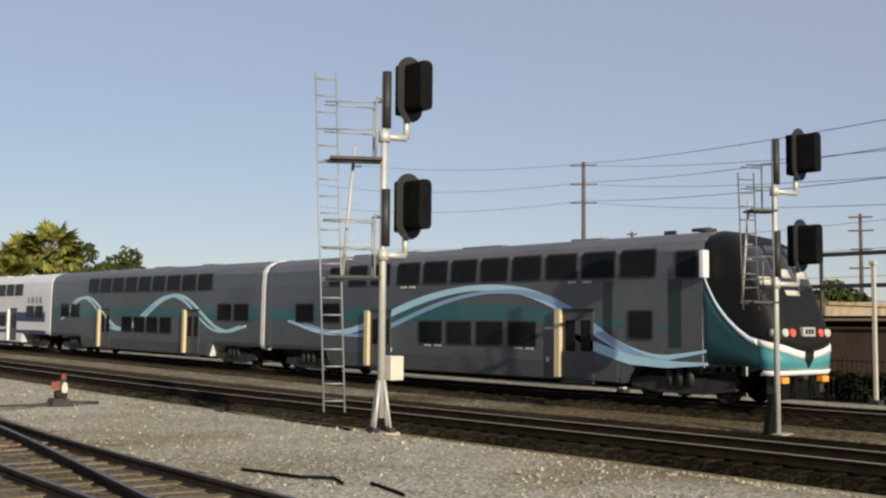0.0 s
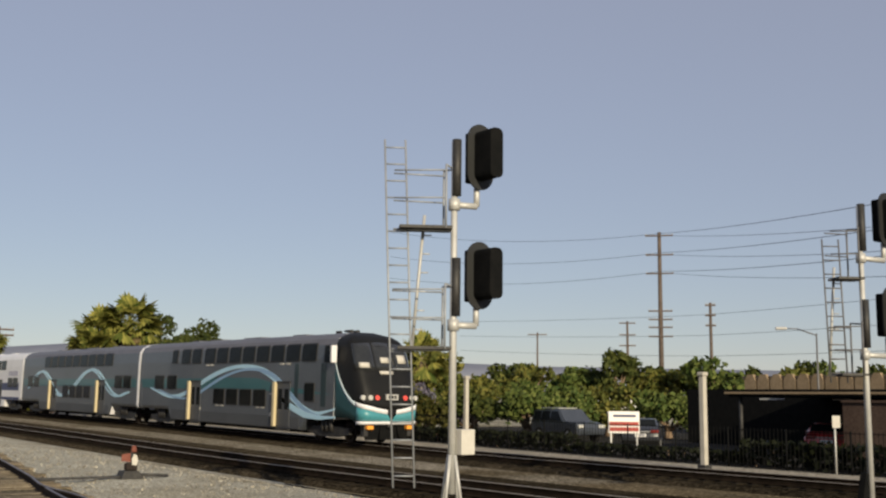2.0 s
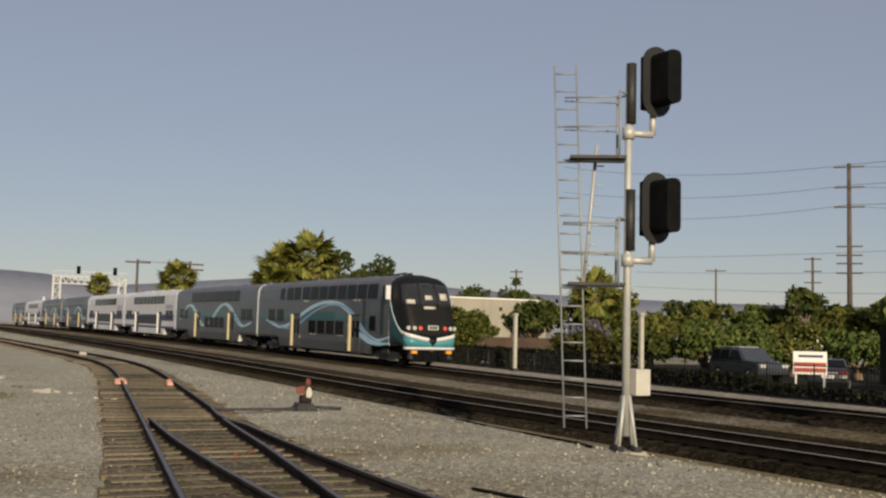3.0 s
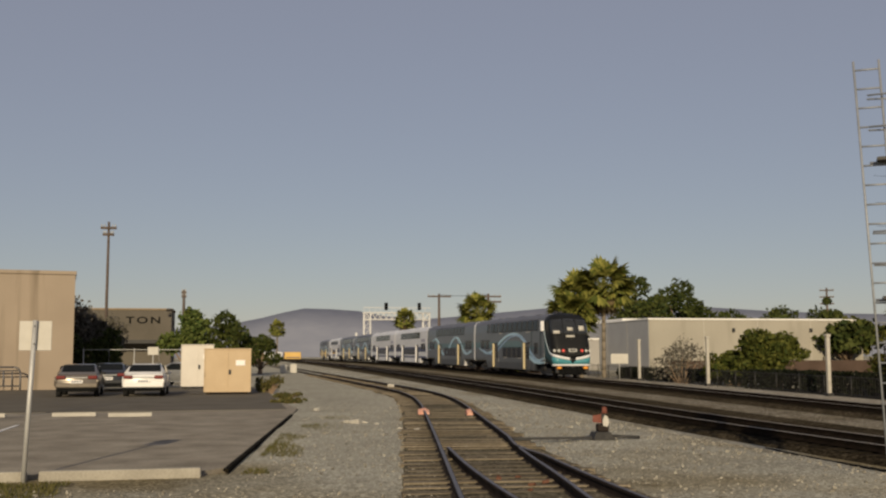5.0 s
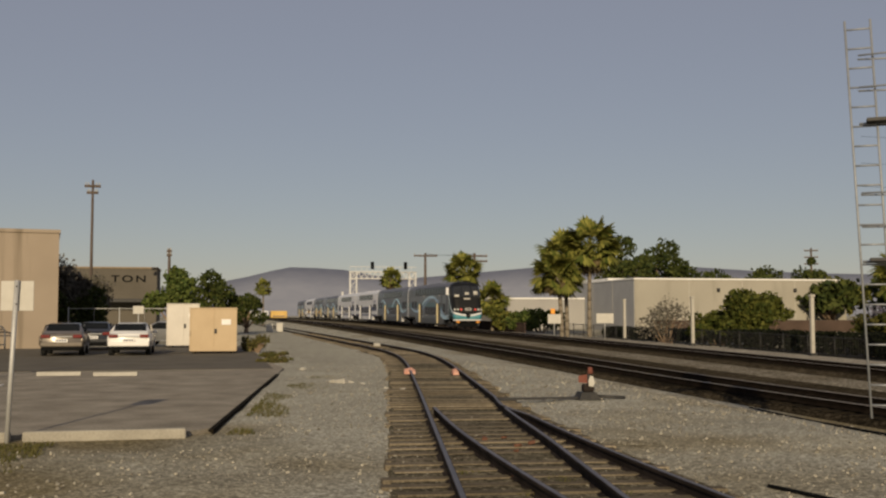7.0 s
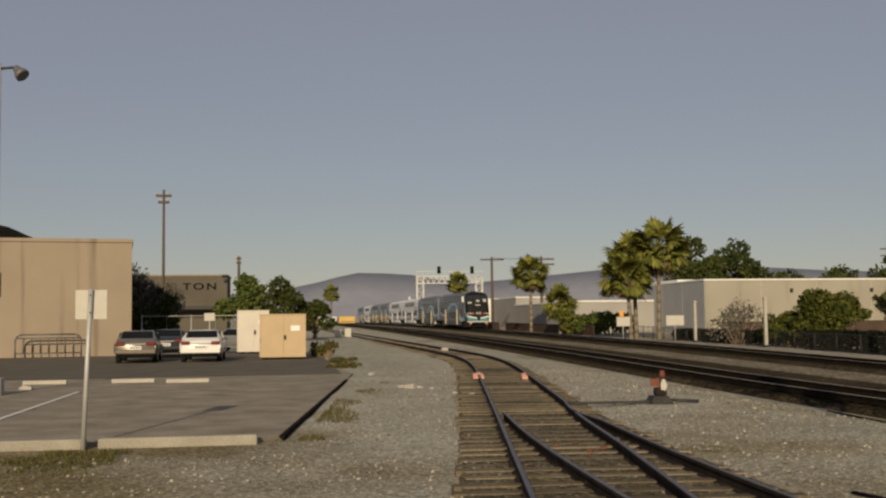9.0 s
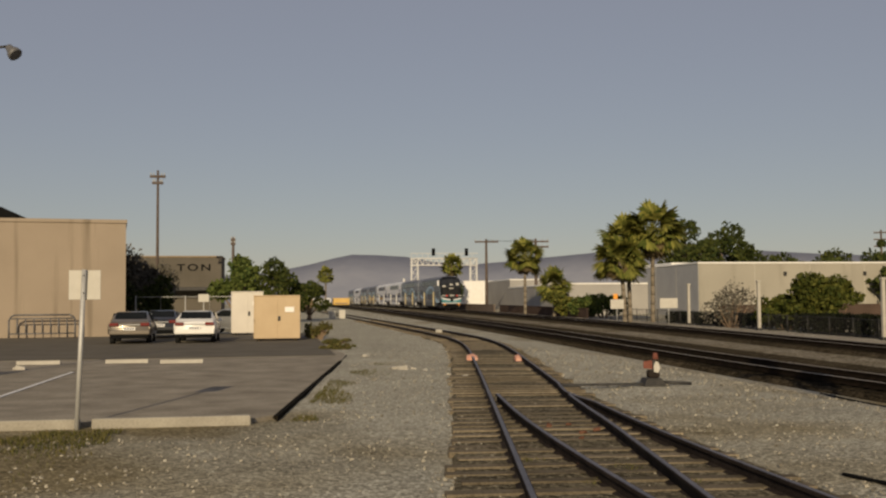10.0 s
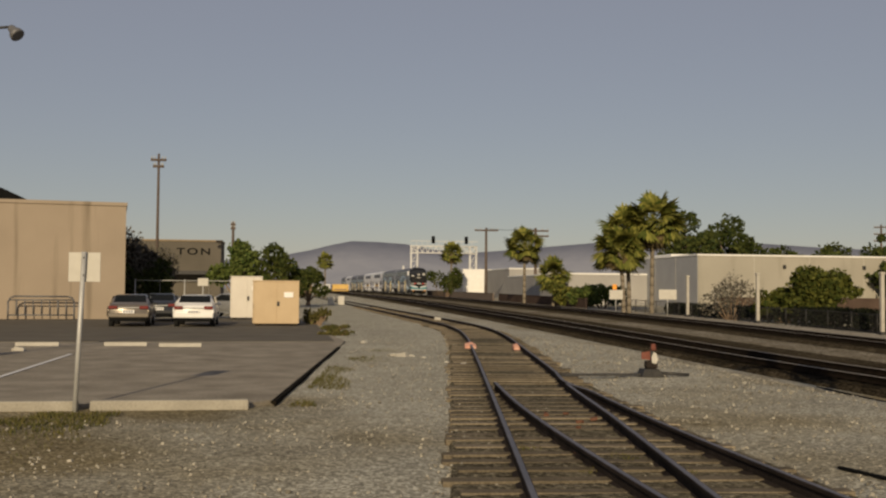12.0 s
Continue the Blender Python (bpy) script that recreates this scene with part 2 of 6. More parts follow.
def streaked(m, stain, thin=1.3, tall=0.07, lo=0.54, hi=0.78):
    """Adds rain streaks, long down the wall, to a material made above."""
    nt = m.node_tree
    bs = nt.nodes["Principled BSDF"]
    base = bs.inputs["Base Color"].links[0].from_socket
    geo, mp, nz = nt.nodes.new("ShaderNodeTexCoord"), nt.nodes.new("ShaderNodeMapping"), nt.nodes.new("ShaderNodeTexNoise")
    mp.inputs["Scale"].default_value = (thin, thin, tall)
    nz.inputs["Scale"].default_value, nz.inputs["Detail"].default_value = 1.0, 5
    mr, mix = nt.nodes.new("ShaderNodeMapRange"), nt.nodes.new("ShaderNodeMix")
    mr.inputs["From Min"].default_value, mr.inputs["From Max"].default_value = lo, hi
    mix.data_type = "RGBA"
    mix.inputs[7].default_value = (*stain, 1)
    nt.links.new(geo.outputs["Object"], mp.inputs["Vector"])
    nt.links.new(mp.outputs[0], nz.inputs["Vector"])
    nt.links.new(nz.outputs[0], mr.inputs["Value"])
    nt.links.new(mr.outputs[0], mix.inputs[0])
    nt.links.new(base, mix.inputs[6])
    nt.links.new(mix.outputs[2], bs.inputs["Base Color"])
    return m


M_STUCCO = streaked(material("tan_stucco", (0.29, 0.238, 0.185), (0.35, 0.288, 0.225), 0.9, scale=0.35, fine=25, bump=0.25), (0.15, 0.12, 0.085))
M_WAREHOUSE = streaked(material("cream_concrete_panel", (0.31, 0.29, 0.245), (0.365, 0.342, 0.29), 0.88, scale=0.2, fine=10, bump=0.15), (0.22, 0.205, 0.17), 0.6, 0.1, 0.5, 0.85)
M_BROWNWALL = material("brown_block_wall", (0.06, 0.042, 0.034), (0.10, 0.07, 0.056), 0.9, scale=0.5, fine=12, bump=0.3)
M_TANROOF = material("tan_tile_roof", (0.22, 0.165, 0.105), (0.30, 0.228, 0.15), 0.85, scale=1, fine=8, bump=0.3)
M_BARK = material("bark", (0.16, 0.11, 0.075), (0.27, 0.20, 0.14), 0.95, scale=2, fine=14, bump=0.7)
M_POLE = material("weathered_pole_wood", (0.085, 0.066, 0.056), (0.14, 0.112, 0.094), 0.9, scale=1, fine=12, bump=0.3)
M_BOXTAN = material("tan_container_paint", (0.45, 0.335, 0.205), (0.52, 0.395, 0.25), 0.65, scale=1, fine=20, bump=0.1)
M_BOXWHITE = material("off_white_container_paint", (0.55, 0.51, 0.45), (0.64, 0.60, 0.53), 0.65, scale=1, fine=20, bump=0.1)
M_RED = material("red_paint", (0.30, 0.03, 0.02), (0.38, 0.05, 0.035), 0.55, scale=2, fine=20)
M_TAILLAMP = material("dull_red_lens", (0.13, 0.014, 0.012), (0.17, 0.02, 0.016), 0.25, scale=4, fine=30)
M_TYRE = material("tyre_rubber", (0.015, 0.015, 0.015), (0.03, 0.03, 0.03), 0.85, scale=8, fine=60)
M_WEED = leaf_material("dry_weed", (0.12, 0.10, 0.036), (0.06, 0.066, 0.022))
M_LEAF = leaf_material("leaf_green", (0.036, 0.062, 0.015), (0.115, 0.136, 0.036))
M_OLIVE = leaf_material("olive_green_leaf", (0.026, 0.040, 0.008), (0.098, 0.100, 0.022))
M_BUSH = leaf_material("olive_bush_leaf", (0.016, 0.024, 0.005), (0.075, 0.066, 0.016))
M_LEAF2 = leaf_material("leaf_dark", (0.019, 0.031, 0.008), (0.068, 0.077, 0.019))
M_LEAFY = leaf_material("leaf_yellow_green", (0.04, 0.056, 0.013), (0.14, 0.13, 0.03))
M_PALM = leaf_material("palm_frond", (0.036, 0.058, 0.011), (0.25, 0.235, 0.058))
M_PALMDRY = leaf_material("dry_palm_skirt", (0.16, 0.12, 0.06), (0.10, 0.08, 0.04))
# near-black: the darkness behind the fence is put into the leaf colour
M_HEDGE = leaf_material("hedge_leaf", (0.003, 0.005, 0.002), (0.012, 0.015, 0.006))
M_PALMTRUNK = material("palm_trunk", (0.16, 0.135, 0.10), (0.25, 0.215, 0.17), 0.9, scale=2, fine=14, bump=0.6)
M_JACARANDA = leaf_material("lilac_blossom", (0.13, 0.115, 0.165), (0.085, 0.09, 0.10))
M_GREYLEAF = leaf_material("grey_twig", (0.085, 0.08, 0.06), (0.15, 0.135, 0.115))
# pale grey-violet puts the distance haze into the hill colour
M_HILL = material("haze_tinted_hill", (0.235, 0.25, 0.30), (0.275, 0.29, 0.335), 1.0, scale=0.004, fine=0.03)
M_WIRE = material("cable", (0.05, 0.05, 0.055), (0.06, 0.06, 0.06), 0.7)


# ---- mesh helpers ----
def box(bm, x0, x1, y0, y1, z0, z1, bevel=0.0):
    vs = [bm.verts.new((x, y, z)) for z in (z0, z1) for y in (y0, y1) for x in (x0, x1)]
    fs = [bm.faces.new([vs[i] for i in q]) for q in ((0, 2, 3, 1), (4, 5, 7, 6), (0, 1, 5, 4), (2, 6, 7, 3), (0, 4, 6, 2), (1, 3, 7, 5))]
    if bevel:
        es = list({e for f in fs for e in f.edges})
        bmesh.ops.bevel(bm, geom=es, offset=bevel, segments=2, affect="EDGES", profile=0.5)
    return vs


def tube(bm, p0, p1, r0, r1=None, seg=8, caps=True):
    p0, p1 = Vector(p0), Vector(p1)
    r1 = r0 if r1 is None else r1
    d = (p1 - p0).normalized()
    side = d.orthogonal().normalized()
    up = d.cross(side)
    rings = []
    for p, r in ((p0, r0), (p1, r1)):
        rings.append([bm.verts.new(p + (side * math.cos(a) + up * math.sin(a)) * r) for a in (2 * math.pi * k / seg for k in range(seg))])
    for k in range(seg):
        f = bm.faces.new((rings[0][k], rings[0][(k + 1) % seg], rings[1][(k + 1) % seg], rings[1][k]))
        f.smooth = seg > 5
    if caps:
        bm.faces.new(rings[0][::-1])
        bm.faces.new(rings[1])


def sweep(bm, ring_list, closed=True, caps=True, smooth=False):
    """Join rings of points, each a list of equal length."""
    rings = [[bm.verts.new(p) for p in ring] for ring in ring_list]
    n = len(rings[0])
    for a, b in zip(rings, rings[1:]):
        for k in range(n if closed else n - 1):
            f = bm.faces.new((a[k], a[(k + 1) % n], b[(k + 1) % n], b[k]))
            f.smooth = smooth
    if caps and closed:
        bm.faces.new(rings[0][::-1])
        bm.faces.new(rings[-1])
    bmesh.ops.recalc_face_normals(bm, faces=bm.faces[:])


def link(name, bm, mat):
    me = bpy.data.meshes.new(name)
    bm.to_mesh(me)
    bm.free()
    for m in mat if isinstance(mat, (list, tuple)) else (mat,):
        me.materials.append(m)
    return new(name, me)


def part(name, bm, mat, parent, label=""):
    ob = link(name, bm, mat)
    ob.parent = parent
    return tagged(ob, label)


def box_part(name, parent, mat, x0, x1, y0, y1, z0, z1, bevel=0.0, label=""):
    bm = bmesh.new()
    box(bm, x0, x1, y0, y1, z0, z1, bevel)
    return part(name, bm, mat, parent, label)


def tube_part(name, parent, mat, p0, p1, r0, r1=None, seg=10, label=""):
    bm = bmesh.new()
    tube(bm, p0, p1, r0, r1, seg)
    return part(name, bm, mat, parent, label)


def thing(name, label, category, at, group="", kind="", rz=0.0):
    ob = new(name)
    ob.empty_display_size = 0.3
    ob.matrix_basis = pose(*at, 0, 0, rz)
    return tagged(ob, label, category, group, kind)


def lerp_table(table, v):
    return float(np.interp(v, [a for a, _ in table], [b for _, b in table]))


def smooth01(v):
    v = min(1.0, max(0.0, v))
    return v * v * (3 - 2 * v)


# ---- lie of the land ----
RAIL_Z = ((-400, -0.25), (28, -0.25), (42, -0.10), (55, 0.06), (80, 0.28), (110, 0.50), (140, 0.68), (180, 0.86), (250, 1.02), (400, 1.15), (900, 1.2))


def rail_z(y):
    return sum(lerp_table(RAIL_Z, y + d) for d in (-6, -3, 0, 3, 6)) / 5


def ground_z(x, y):
    w = smooth01((x - 9.2) / 5.0)
    return w * (rail_z(y) - 0.34)


def siding_a(y):
    """The left rail of the siding."""
    pts = ((-16, -1.95), (-4, 0.03), (8.4, 2.1), (22.8, 4.48), (36, 6.62), (41, 7.32), (46, 7.86), (51, 8.14), (56, 8.22), (320, 8.25))
    return sum(lerp_table(pts, y + d) for d in (-1.5, 0, 1.5)) / 3


def branch_b(y):
    """The left rail of the branch that leaves the siding."""
    pts = ((-16, 2.35), (8.3, 3.13), (10.8, 3.24), (13.7, 3.42), (17.6, 3.78), (20.0, 4.05))
    return sum(lerp_table(pts, y + d) for d in (-1.0, 0, 1.0)) / 3


NEAR_X, FAR_X = 15.35, 24.6            # centre lines of the two main tracks

# the ground, one sheet
bm = bmesh.new()
gx = [-2500, -900, -400, -200, -100, -60, -40, -25, -15, -8, -4] + [v * 0.5 for v in range(-4, 24)] + [12, 13, 14.2, 16, 18, 20, 22, 24, 26, 28, 30, 34, 40, 60, 100, 200, 400, 900, 2500]
gy = [-900, -300, -100, -40, -15] + [v * 1.0 for v in range(-8, 60)] + [v * 5.0 for v in range(12, 60)] + [310, 350, 400, 600, 1200, 2600]
grid = []
for y in gy:
    row = []
    for x in gx:
        bumps = 0.035 * noise.noise((x * 0.5, y * 0.5, 0)) + 0.02 * noise.noise((x * 1.7, y * 1.7, 3)) if -8 < x < 13 and -10 < y < 100 else 0
        if x < 0.2 + 0.062 * (y - 16) and 14.5 < y < 62:
            bumps = -0.03
        if abs(x - siding_a(y) - 1.2) < 1.9 and -14 < y < 110:
            bumps -= 0.045
        row.append(bm.verts.new((x, y, ground_z(x, y) - 0.03 + bumps)))
    grid.append(row)
for a, b in zip(grid, grid[1:]):
    for k in range(len(a) - 1):
        bm.faces.new((a[k], a[k + 1], b[k + 1], b[k])).smooth = True
tagged(link("ground", bm, M_GRAVEL), "grey gravel yard ground beside the railway tracks", "ground", kind="structure")


def strip(name, mat, x0, x1, y0, y1, lift, label, skirt=0.0, step=4.0):
    """A bed that follows the main line, with sloping sides."""
    bm = bmesh.new()
    rings, y = [], y0
    while y <= y1 + 0.01:
        z = rail_z(y) - 0.34
        rings.append([(x0 - skirt, y, z - 0.06), (x0, y, z + lift), (x1, y, z + lift), (x1 + skirt, y, z - 0.06)])
        y += step if y < 200 else step * 5
    sweep(bm, rings, closed=False)
    return tagged(link(name, bm, mat), label, "ballast", kind="structure")


strip("ballast_near", M_BALLAST, NEAR_X - 1.35, NEAR_X + 1.5, -120, 700, 0.12, "dark ballast bed under the near main track", 0.4)
strip("ballast_middle", M_BALLAST, 18.2, 20.0, -120, 700, 0.035, "dark ballast between the main tracks", 0.2)
strip("ballast_far", M_BALLAST, FAR_X - 1.75, FAR_X + 1.35, -120, 700, 0.12, "dark ballast bed under the far main track", 0.4)
strip("gravel_strip_near", M_STRIPDARK, 17.3, 18.0, -120, 700, 0.03, "soiled gravel strip beside the near main track", 0.2)
strip("gravel_strip_middle", M_STRIPDARK, 20.3, 22.4, -120, 700, 0.03, "pale gravel strip between the main tracks", 0.25)
strip("gravel_strip_far", M_STRIP, 26.4, 30.8, -120, 700, 0.05, "pale gravel strip beside the fence", 0.3)


M_DARKASPHALT = material("dark_asphalt", (0.028, 0.027, 0.025), (0.05, 0.048, 0.044), 0.92, scale=0.6, fine=40, bump=0.3)
tagged(strip("car_park_beyond", M_DARKASPHALT, 31.3, 66, -120, 60, 0.02, "", 0.2), "dark asphalt car park beyond the fence", "car park", kind="structure")


# ---- tracks ----
def rail_rings(path, head=True):
    prof = [(-0.07, 0), (0.07, 0), (0.07, 0.02), (0.012, 0.04), (0.012, 0.12), (0.036, 0.135), (0.036, 0.165), (0.03, 0.172), (-0.03, 0.172), (-0.036, 0.165), (-0.036, 0.135), (-0.012, 0.12), (-0.012, 0.04), (-0.07, 0.02)]
    rings = []
    for k, p in enumerate(path):
        a, b = path[max(0, k - 1)], path[min(len(path) - 1, k + 1)]
        d = Vector((b[0] - a[0], b[1] - a[1], 0)).normalized()
        n = Vector((d.y, -d.x, 0))
        rings.append([Vector(p) + n * u + Vector((0, 0, v - 0.172)) for u, v in prof])
    return rings


def rail(path, parent, label="", mat=M_RAIL):
    """A rusty rail; the path is the middle of its top."""
    bm = bmesh.new()
    sweep(bm, rail_rings(path))
    return part("rail", bm, mat, parent, label)


M_DULLTOP = material("dull_rail_head", (0.10, 0.095, 0.105), (0.17, 0.16, 0.17), 0.5, 0.5, scale=1.5, fine=40)


def bright_top(path, parent, half=0.031, lift=0.004, mat=M_RAILTOP, label="bright worn steel band"):
    """The worn running band on a rail's head."""
    bm = bmesh.new()
    rings = []
    for k, p in enumerate(path):
        a, b = path[max(0, k - 1)], path[min(len(path) - 1, k + 1)]
        d = Vector((b[0] - a[0], b[1] - a[1], 0)).normalized()
        n = Vector((d.y, -d.x, 0))
        rings.append([Vector(p) + n * u + Vector((0, 0, w)) for u, w in ((-half, 0.0), (-half * 0.7, lift), (half * 0.7, lift), (half, 0.0))])
    sweep(bm, rings, closed=False)
    return part("running_band", bm, mat, parent, label)


def main_track(x, label):
    tr = thing("main_track", label, "railway track", (x, 0, 0), "main tracks", "structure")
    ys = list(range(-120, 300, 4)) + list(range(300, 701, 20))
    for side in (-0.75, 0.75):
        path = [(side, y, rail_z(y)) for y in ys]
        r = rail(path, tr, "", M_RAILDARK)
        bright_top(path, r)
    me = None
    k = 0
    for k in range(260):
        y = -10 + 0.55 * k
        if me is None:
            bm = bmesh.new()
            box(bm, -1.3, 1.3, -0.11, 0.11, -0.17, 0.0, 0.0)
            ob = part("tie", bm, M_TIE_DARK, tr)
            me = ob.data
        else:
            ob = new("tie", me)
            ob.parent = tr
        ob.location = (random.uniform(-0.06, 0.06), y, rail_z(y) - 0.185 + random.uniform(-0.012, 0.004))
        ob.rotation_euler = (0, 0, random.uniform(-0.015, 0.015))
    return tr


main_track(NEAR_X, "main railway track with polished rails on dark ballast")
main_track(FAR_X, "main railway track that the train runs on, dark ballast")


GAUGE_X = 1.52
SZ = 0.135
siding = thing("siding_track", "rusty siding track with a switch on weathered timber ties", "railway track", (0, 0, 0), kind="structure")


def spread(y0, y1, step):
    n = int(round((y1 - y0) / step))
    return [y0 + (y1 - y0) * k / n for k in range(n + 1)]


stock_a = [(siding_a(y), y, SZ) for y in spread(-15, 60, 1.0) + spread(65, 300, 5)]
far_c = [(siding_a(y) + GAUGE_X, y, SZ) for y in spread(21, 60, 1.0) + spread(65, 300, 5)]
near_c = [(branch_b(y) + 1.5 if y < 17 else (branch_b(17) + 1.5) * (1 - smooth01((y - 17) / 4)) + (siding_a(y) + GAUGE_X) * smooth01((y - 17) / 4), y, SZ) for y in spread(-15, 21, 1.0)]
point_b = [(branch_b(y) + (0.0 if y < 15 else 0.05 * smooth01((y - 15) / 4)), y, SZ - 0.004) for y in spread(-15, 18.8, 0.8)]
point_c = [(siding_a(y) + GAUGE_X - 0.07 * smooth01((y - 13) / 5), y, SZ - 0.004) for y in spread(-15, 18.4, 0.8)]
for path, lab in ((stock_a, ""), (near_c + far_c[1:], ""), (point_b, "tapered switch rail"), (point_c, "tapered switch rail")):
    bright_top(path, rail(path, siding, lab), 0.027, 0.003, M_DULLTOP, "dull worn steel band")
bm = bmesh.new()
rings = []
for y in spread(-14, 104, 1.0):
    left = siding_a(y) - 0.72
    right = (max(siding_a(y) + GAUGE_X, branch_b(y) + 1.5) if y < 20 else siding_a(y) + GAUGE_X) + 0.6
    rings.append([(left, y, -0.1), (left + 0.06, y, -0.022), ((left + right) / 2, y, -0.012 + random.uniform(-0.01, 0.01)), (right - 0.1, y, -0.022), (right, y, -0.1)])
sweep(bm, rings, closed=False)
tagged(link("siding_bed", bm, M_BED), "brown dirty ballast between the siding ties", "ballast", kind="structure")
tie_me = {}
y = -12.0
while y < 105:
    left = siding_a(y) - 0.68
    right = (max(siding_a(y) + GAUGE_X, branch_b(y) + 1.5) if y < 20 else siding_a(y) + GAUGE_X) + 0.5
    width = round((right - left) / 0.15) * 0.15
    if width not in tie_me:
        bm = bmesh.new()
        box(bm, -width / 2, width / 2, -0.105, 0.105, -0.16, 0.0, 0.012)
        tie_me[width] = part("tie", bm, M_TIE, siding)
        ob = tie_me[width]
    else:
        ob = new("tie", tie_me[width].data)
        ob.parent = siding
    ob.location = ((left + right) / 2 + random.uniform(-0.12, 0.12), y, SZ - 0.135 + random.uniform(-0.018, 0.008))
    ob.rotation_euler = (random.uniform(-0.02, 0.02), 0, (-0.16 if 20 < y < 40 else -0.08 if y <= 20 else -0.02) + random.uniform(-0.03, 0.03))
    y += random.uniform(0.5, 0.58)


# ---- the train ----
CAR, HALF = 24.4, 1.48


def side_profile(low, high=4.76):
    """Half section of a bilevel car, from the sill up over the roof."""
    return [(HALF - 0.06, low), (HALF, low + 0.15), (HALF, 2.3), (HALF - 0.01, 3.6), (HALF - 0.05, 4.2), (HALF - 0.2, 4.47), (HALF - 0.55, high - 0.1), (0.45, high)]


def full_section(y, low, sx=1.0, high=4.76):
    half = side_profile(low, high)
    return [(-u * sx, y, v) for u, v in half] + [(u * sx, y, v) for u, v in reversed(half)]


def panel(bm, y0, y1, z0, z1, out=0.012, side=-1, depth=0.03, r=0.06):
    """A rounded pane on the car's side."""
    def bulge(z):
        return float(np.interp(z, [0.4, 2.3, 3.6, 4.2, 4.47], [HALF, HALF, HALF - 0.01, HALF - 0.05, HALF - 0.2]))
    pts = []
    for cy, cz, a0 in ((y1 - r, z1 - r, 0), (y0 + r, z1 - r, 90), (y0 + r, z0 + r, 180), (y1 - r, z0 + r, 270)):
        for k in range(3):
            a = radians(a0 + 45 * k)
            pts.append((cy + r * math.cos(a), cz + r * math.sin(a)))
    outer = [bm.verts.new((side * (bulge(z) + out), y, z)) for y, z in pts]
    inner = [bm.verts.new((side * (bulge(z) - depth), y, z)) for y, z in pts]
    bm.faces.new(outer)
    n = len(pts)
    for k in range(n):
        bm.faces.new((outer[k], inner[k], inner[(k + 1) % n], outer[(k + 1) % n]))
    bmesh.ops.recalc_face_normals(bm, faces=bm.faces[:])


def window(parent, y0, y1, z0, z1, side=-1):
    bm = bmesh.new()
    panel(bm, y0 - 0.05, y1 + 0.05, z0 - 0.05, z1 + 0.05, 0.028, side, 0.03, 0.09)
    w = part("window", bm, M_DARKSTEEL, parent)
    bm = bmesh.new()
    panel(bm, y0, y1, z0, z1, 0.034, side, 0.01, 0.07)
    part("pane", bm, M_GLASS, w, "dark tinted window pane")
    return w


def ribbon(parent, name, mat, curve, out=0.012, label=""):
    """A painted band along the side: rows of (y, lower z, upper z)."""
    bm = bmesh.new()
    ys = np.linspace(curve[0][0], curve[-1][0], 48)
    t = [c[0] for c in curve]

    def smoothed(k, y):
        w = (curve[-1][0] - curve[0][0]) / 26
        return float(np.mean([np.interp(y + d, t, [c[k] for c in curve]) for d in (-w, -w / 2, 0, w / 2, w)]))
    rows = [(float(y), smoothed(1, y), smoothed(2, y)) for y in ys]
    rings = [[(-HALF - out, y, a), (-HALF - out, y, b), (-HALF + 0.004, y, b), (-HALF + 0.004, y, a)] for y, a, b in rows]
    sweep(bm, rings)
    return part(name, bm, mat, parent, label)


SPINNING = []


def truck(parent, y, spin):
    """A four-wheel truck: side frames, springs and two wheelsets."""
    bm = bmesh.new()
    for s in (-1, 1):
        x = s * 1.08
        sweep(bm, [[(x - 0.07, y + u, v - d) for u, v, d in ((-1.75, 0.62, 0), (-1.75, 0.62, 0.25), (-0.7, 0.5, 0.28), (0.7, 0.5, 0.28), (1.75, 0.62, 0.25), (1.75, 0.62, 0), (0.6, 0.68, 0), (-0.6, 0.68, 0))],
                   [(x + 0.07, y + u, v - d) for u, v, d in ((-1.75, 0.62, 0), (-1.75, 0.62, 0.25), (-0.7, 0.5, 0.28), (0.7, 0.5, 0.28), (1.75, 0.62, 0.25), (1.75, 0.62, 0), (0.6, 0.68, 0), (-0.6, 0.68, 0))]])
        for u in (-0.35, 0.0, 0.35):
            tube(bm, (x + s * 0.1, y + u, 0.45), (x + s * 0.1, y + u, 0.95), 0.11, seg=8)
    box(bm, -1.1, 1.1, y - 0.3, y + 0.3, 0.45, 0.75)
    tr = part("truck", bm, M_DARKSTEEL, parent, "dark steel truck frame")
    for u in (-1.28, 1.28):
        bm = bmesh.new()
        tube(bm, (-0.85, 0, 0), (0.85, 0, 0), 0.08, seg=8)
        for s in (-1, 1):
            tube(bm, (s * 0.70, 0, 0), (s * 0.83, 0, 0), 0.44, seg=20)
            tube(bm, (s * 0.83, 0, 0), (s * 0.87, 0, 0), 0.30, 0.26, seg=20)
            for k in range(3):
                a = 2 * math.pi * k / 3
                tube(bm, (s * 0.865, 0.2 * math.cos(a), 0.2 * math.sin(a)), (s * 0.89, 0.2 * math.cos(a), 0.2 * math.sin(a)), 0.05, seg=6)
        ws = part("wheelset", bm, M_RAIL, tr)
        ws.location = (0, y + u, 0.44)
        if spin:
            SPINNING.append((ws, y + u))


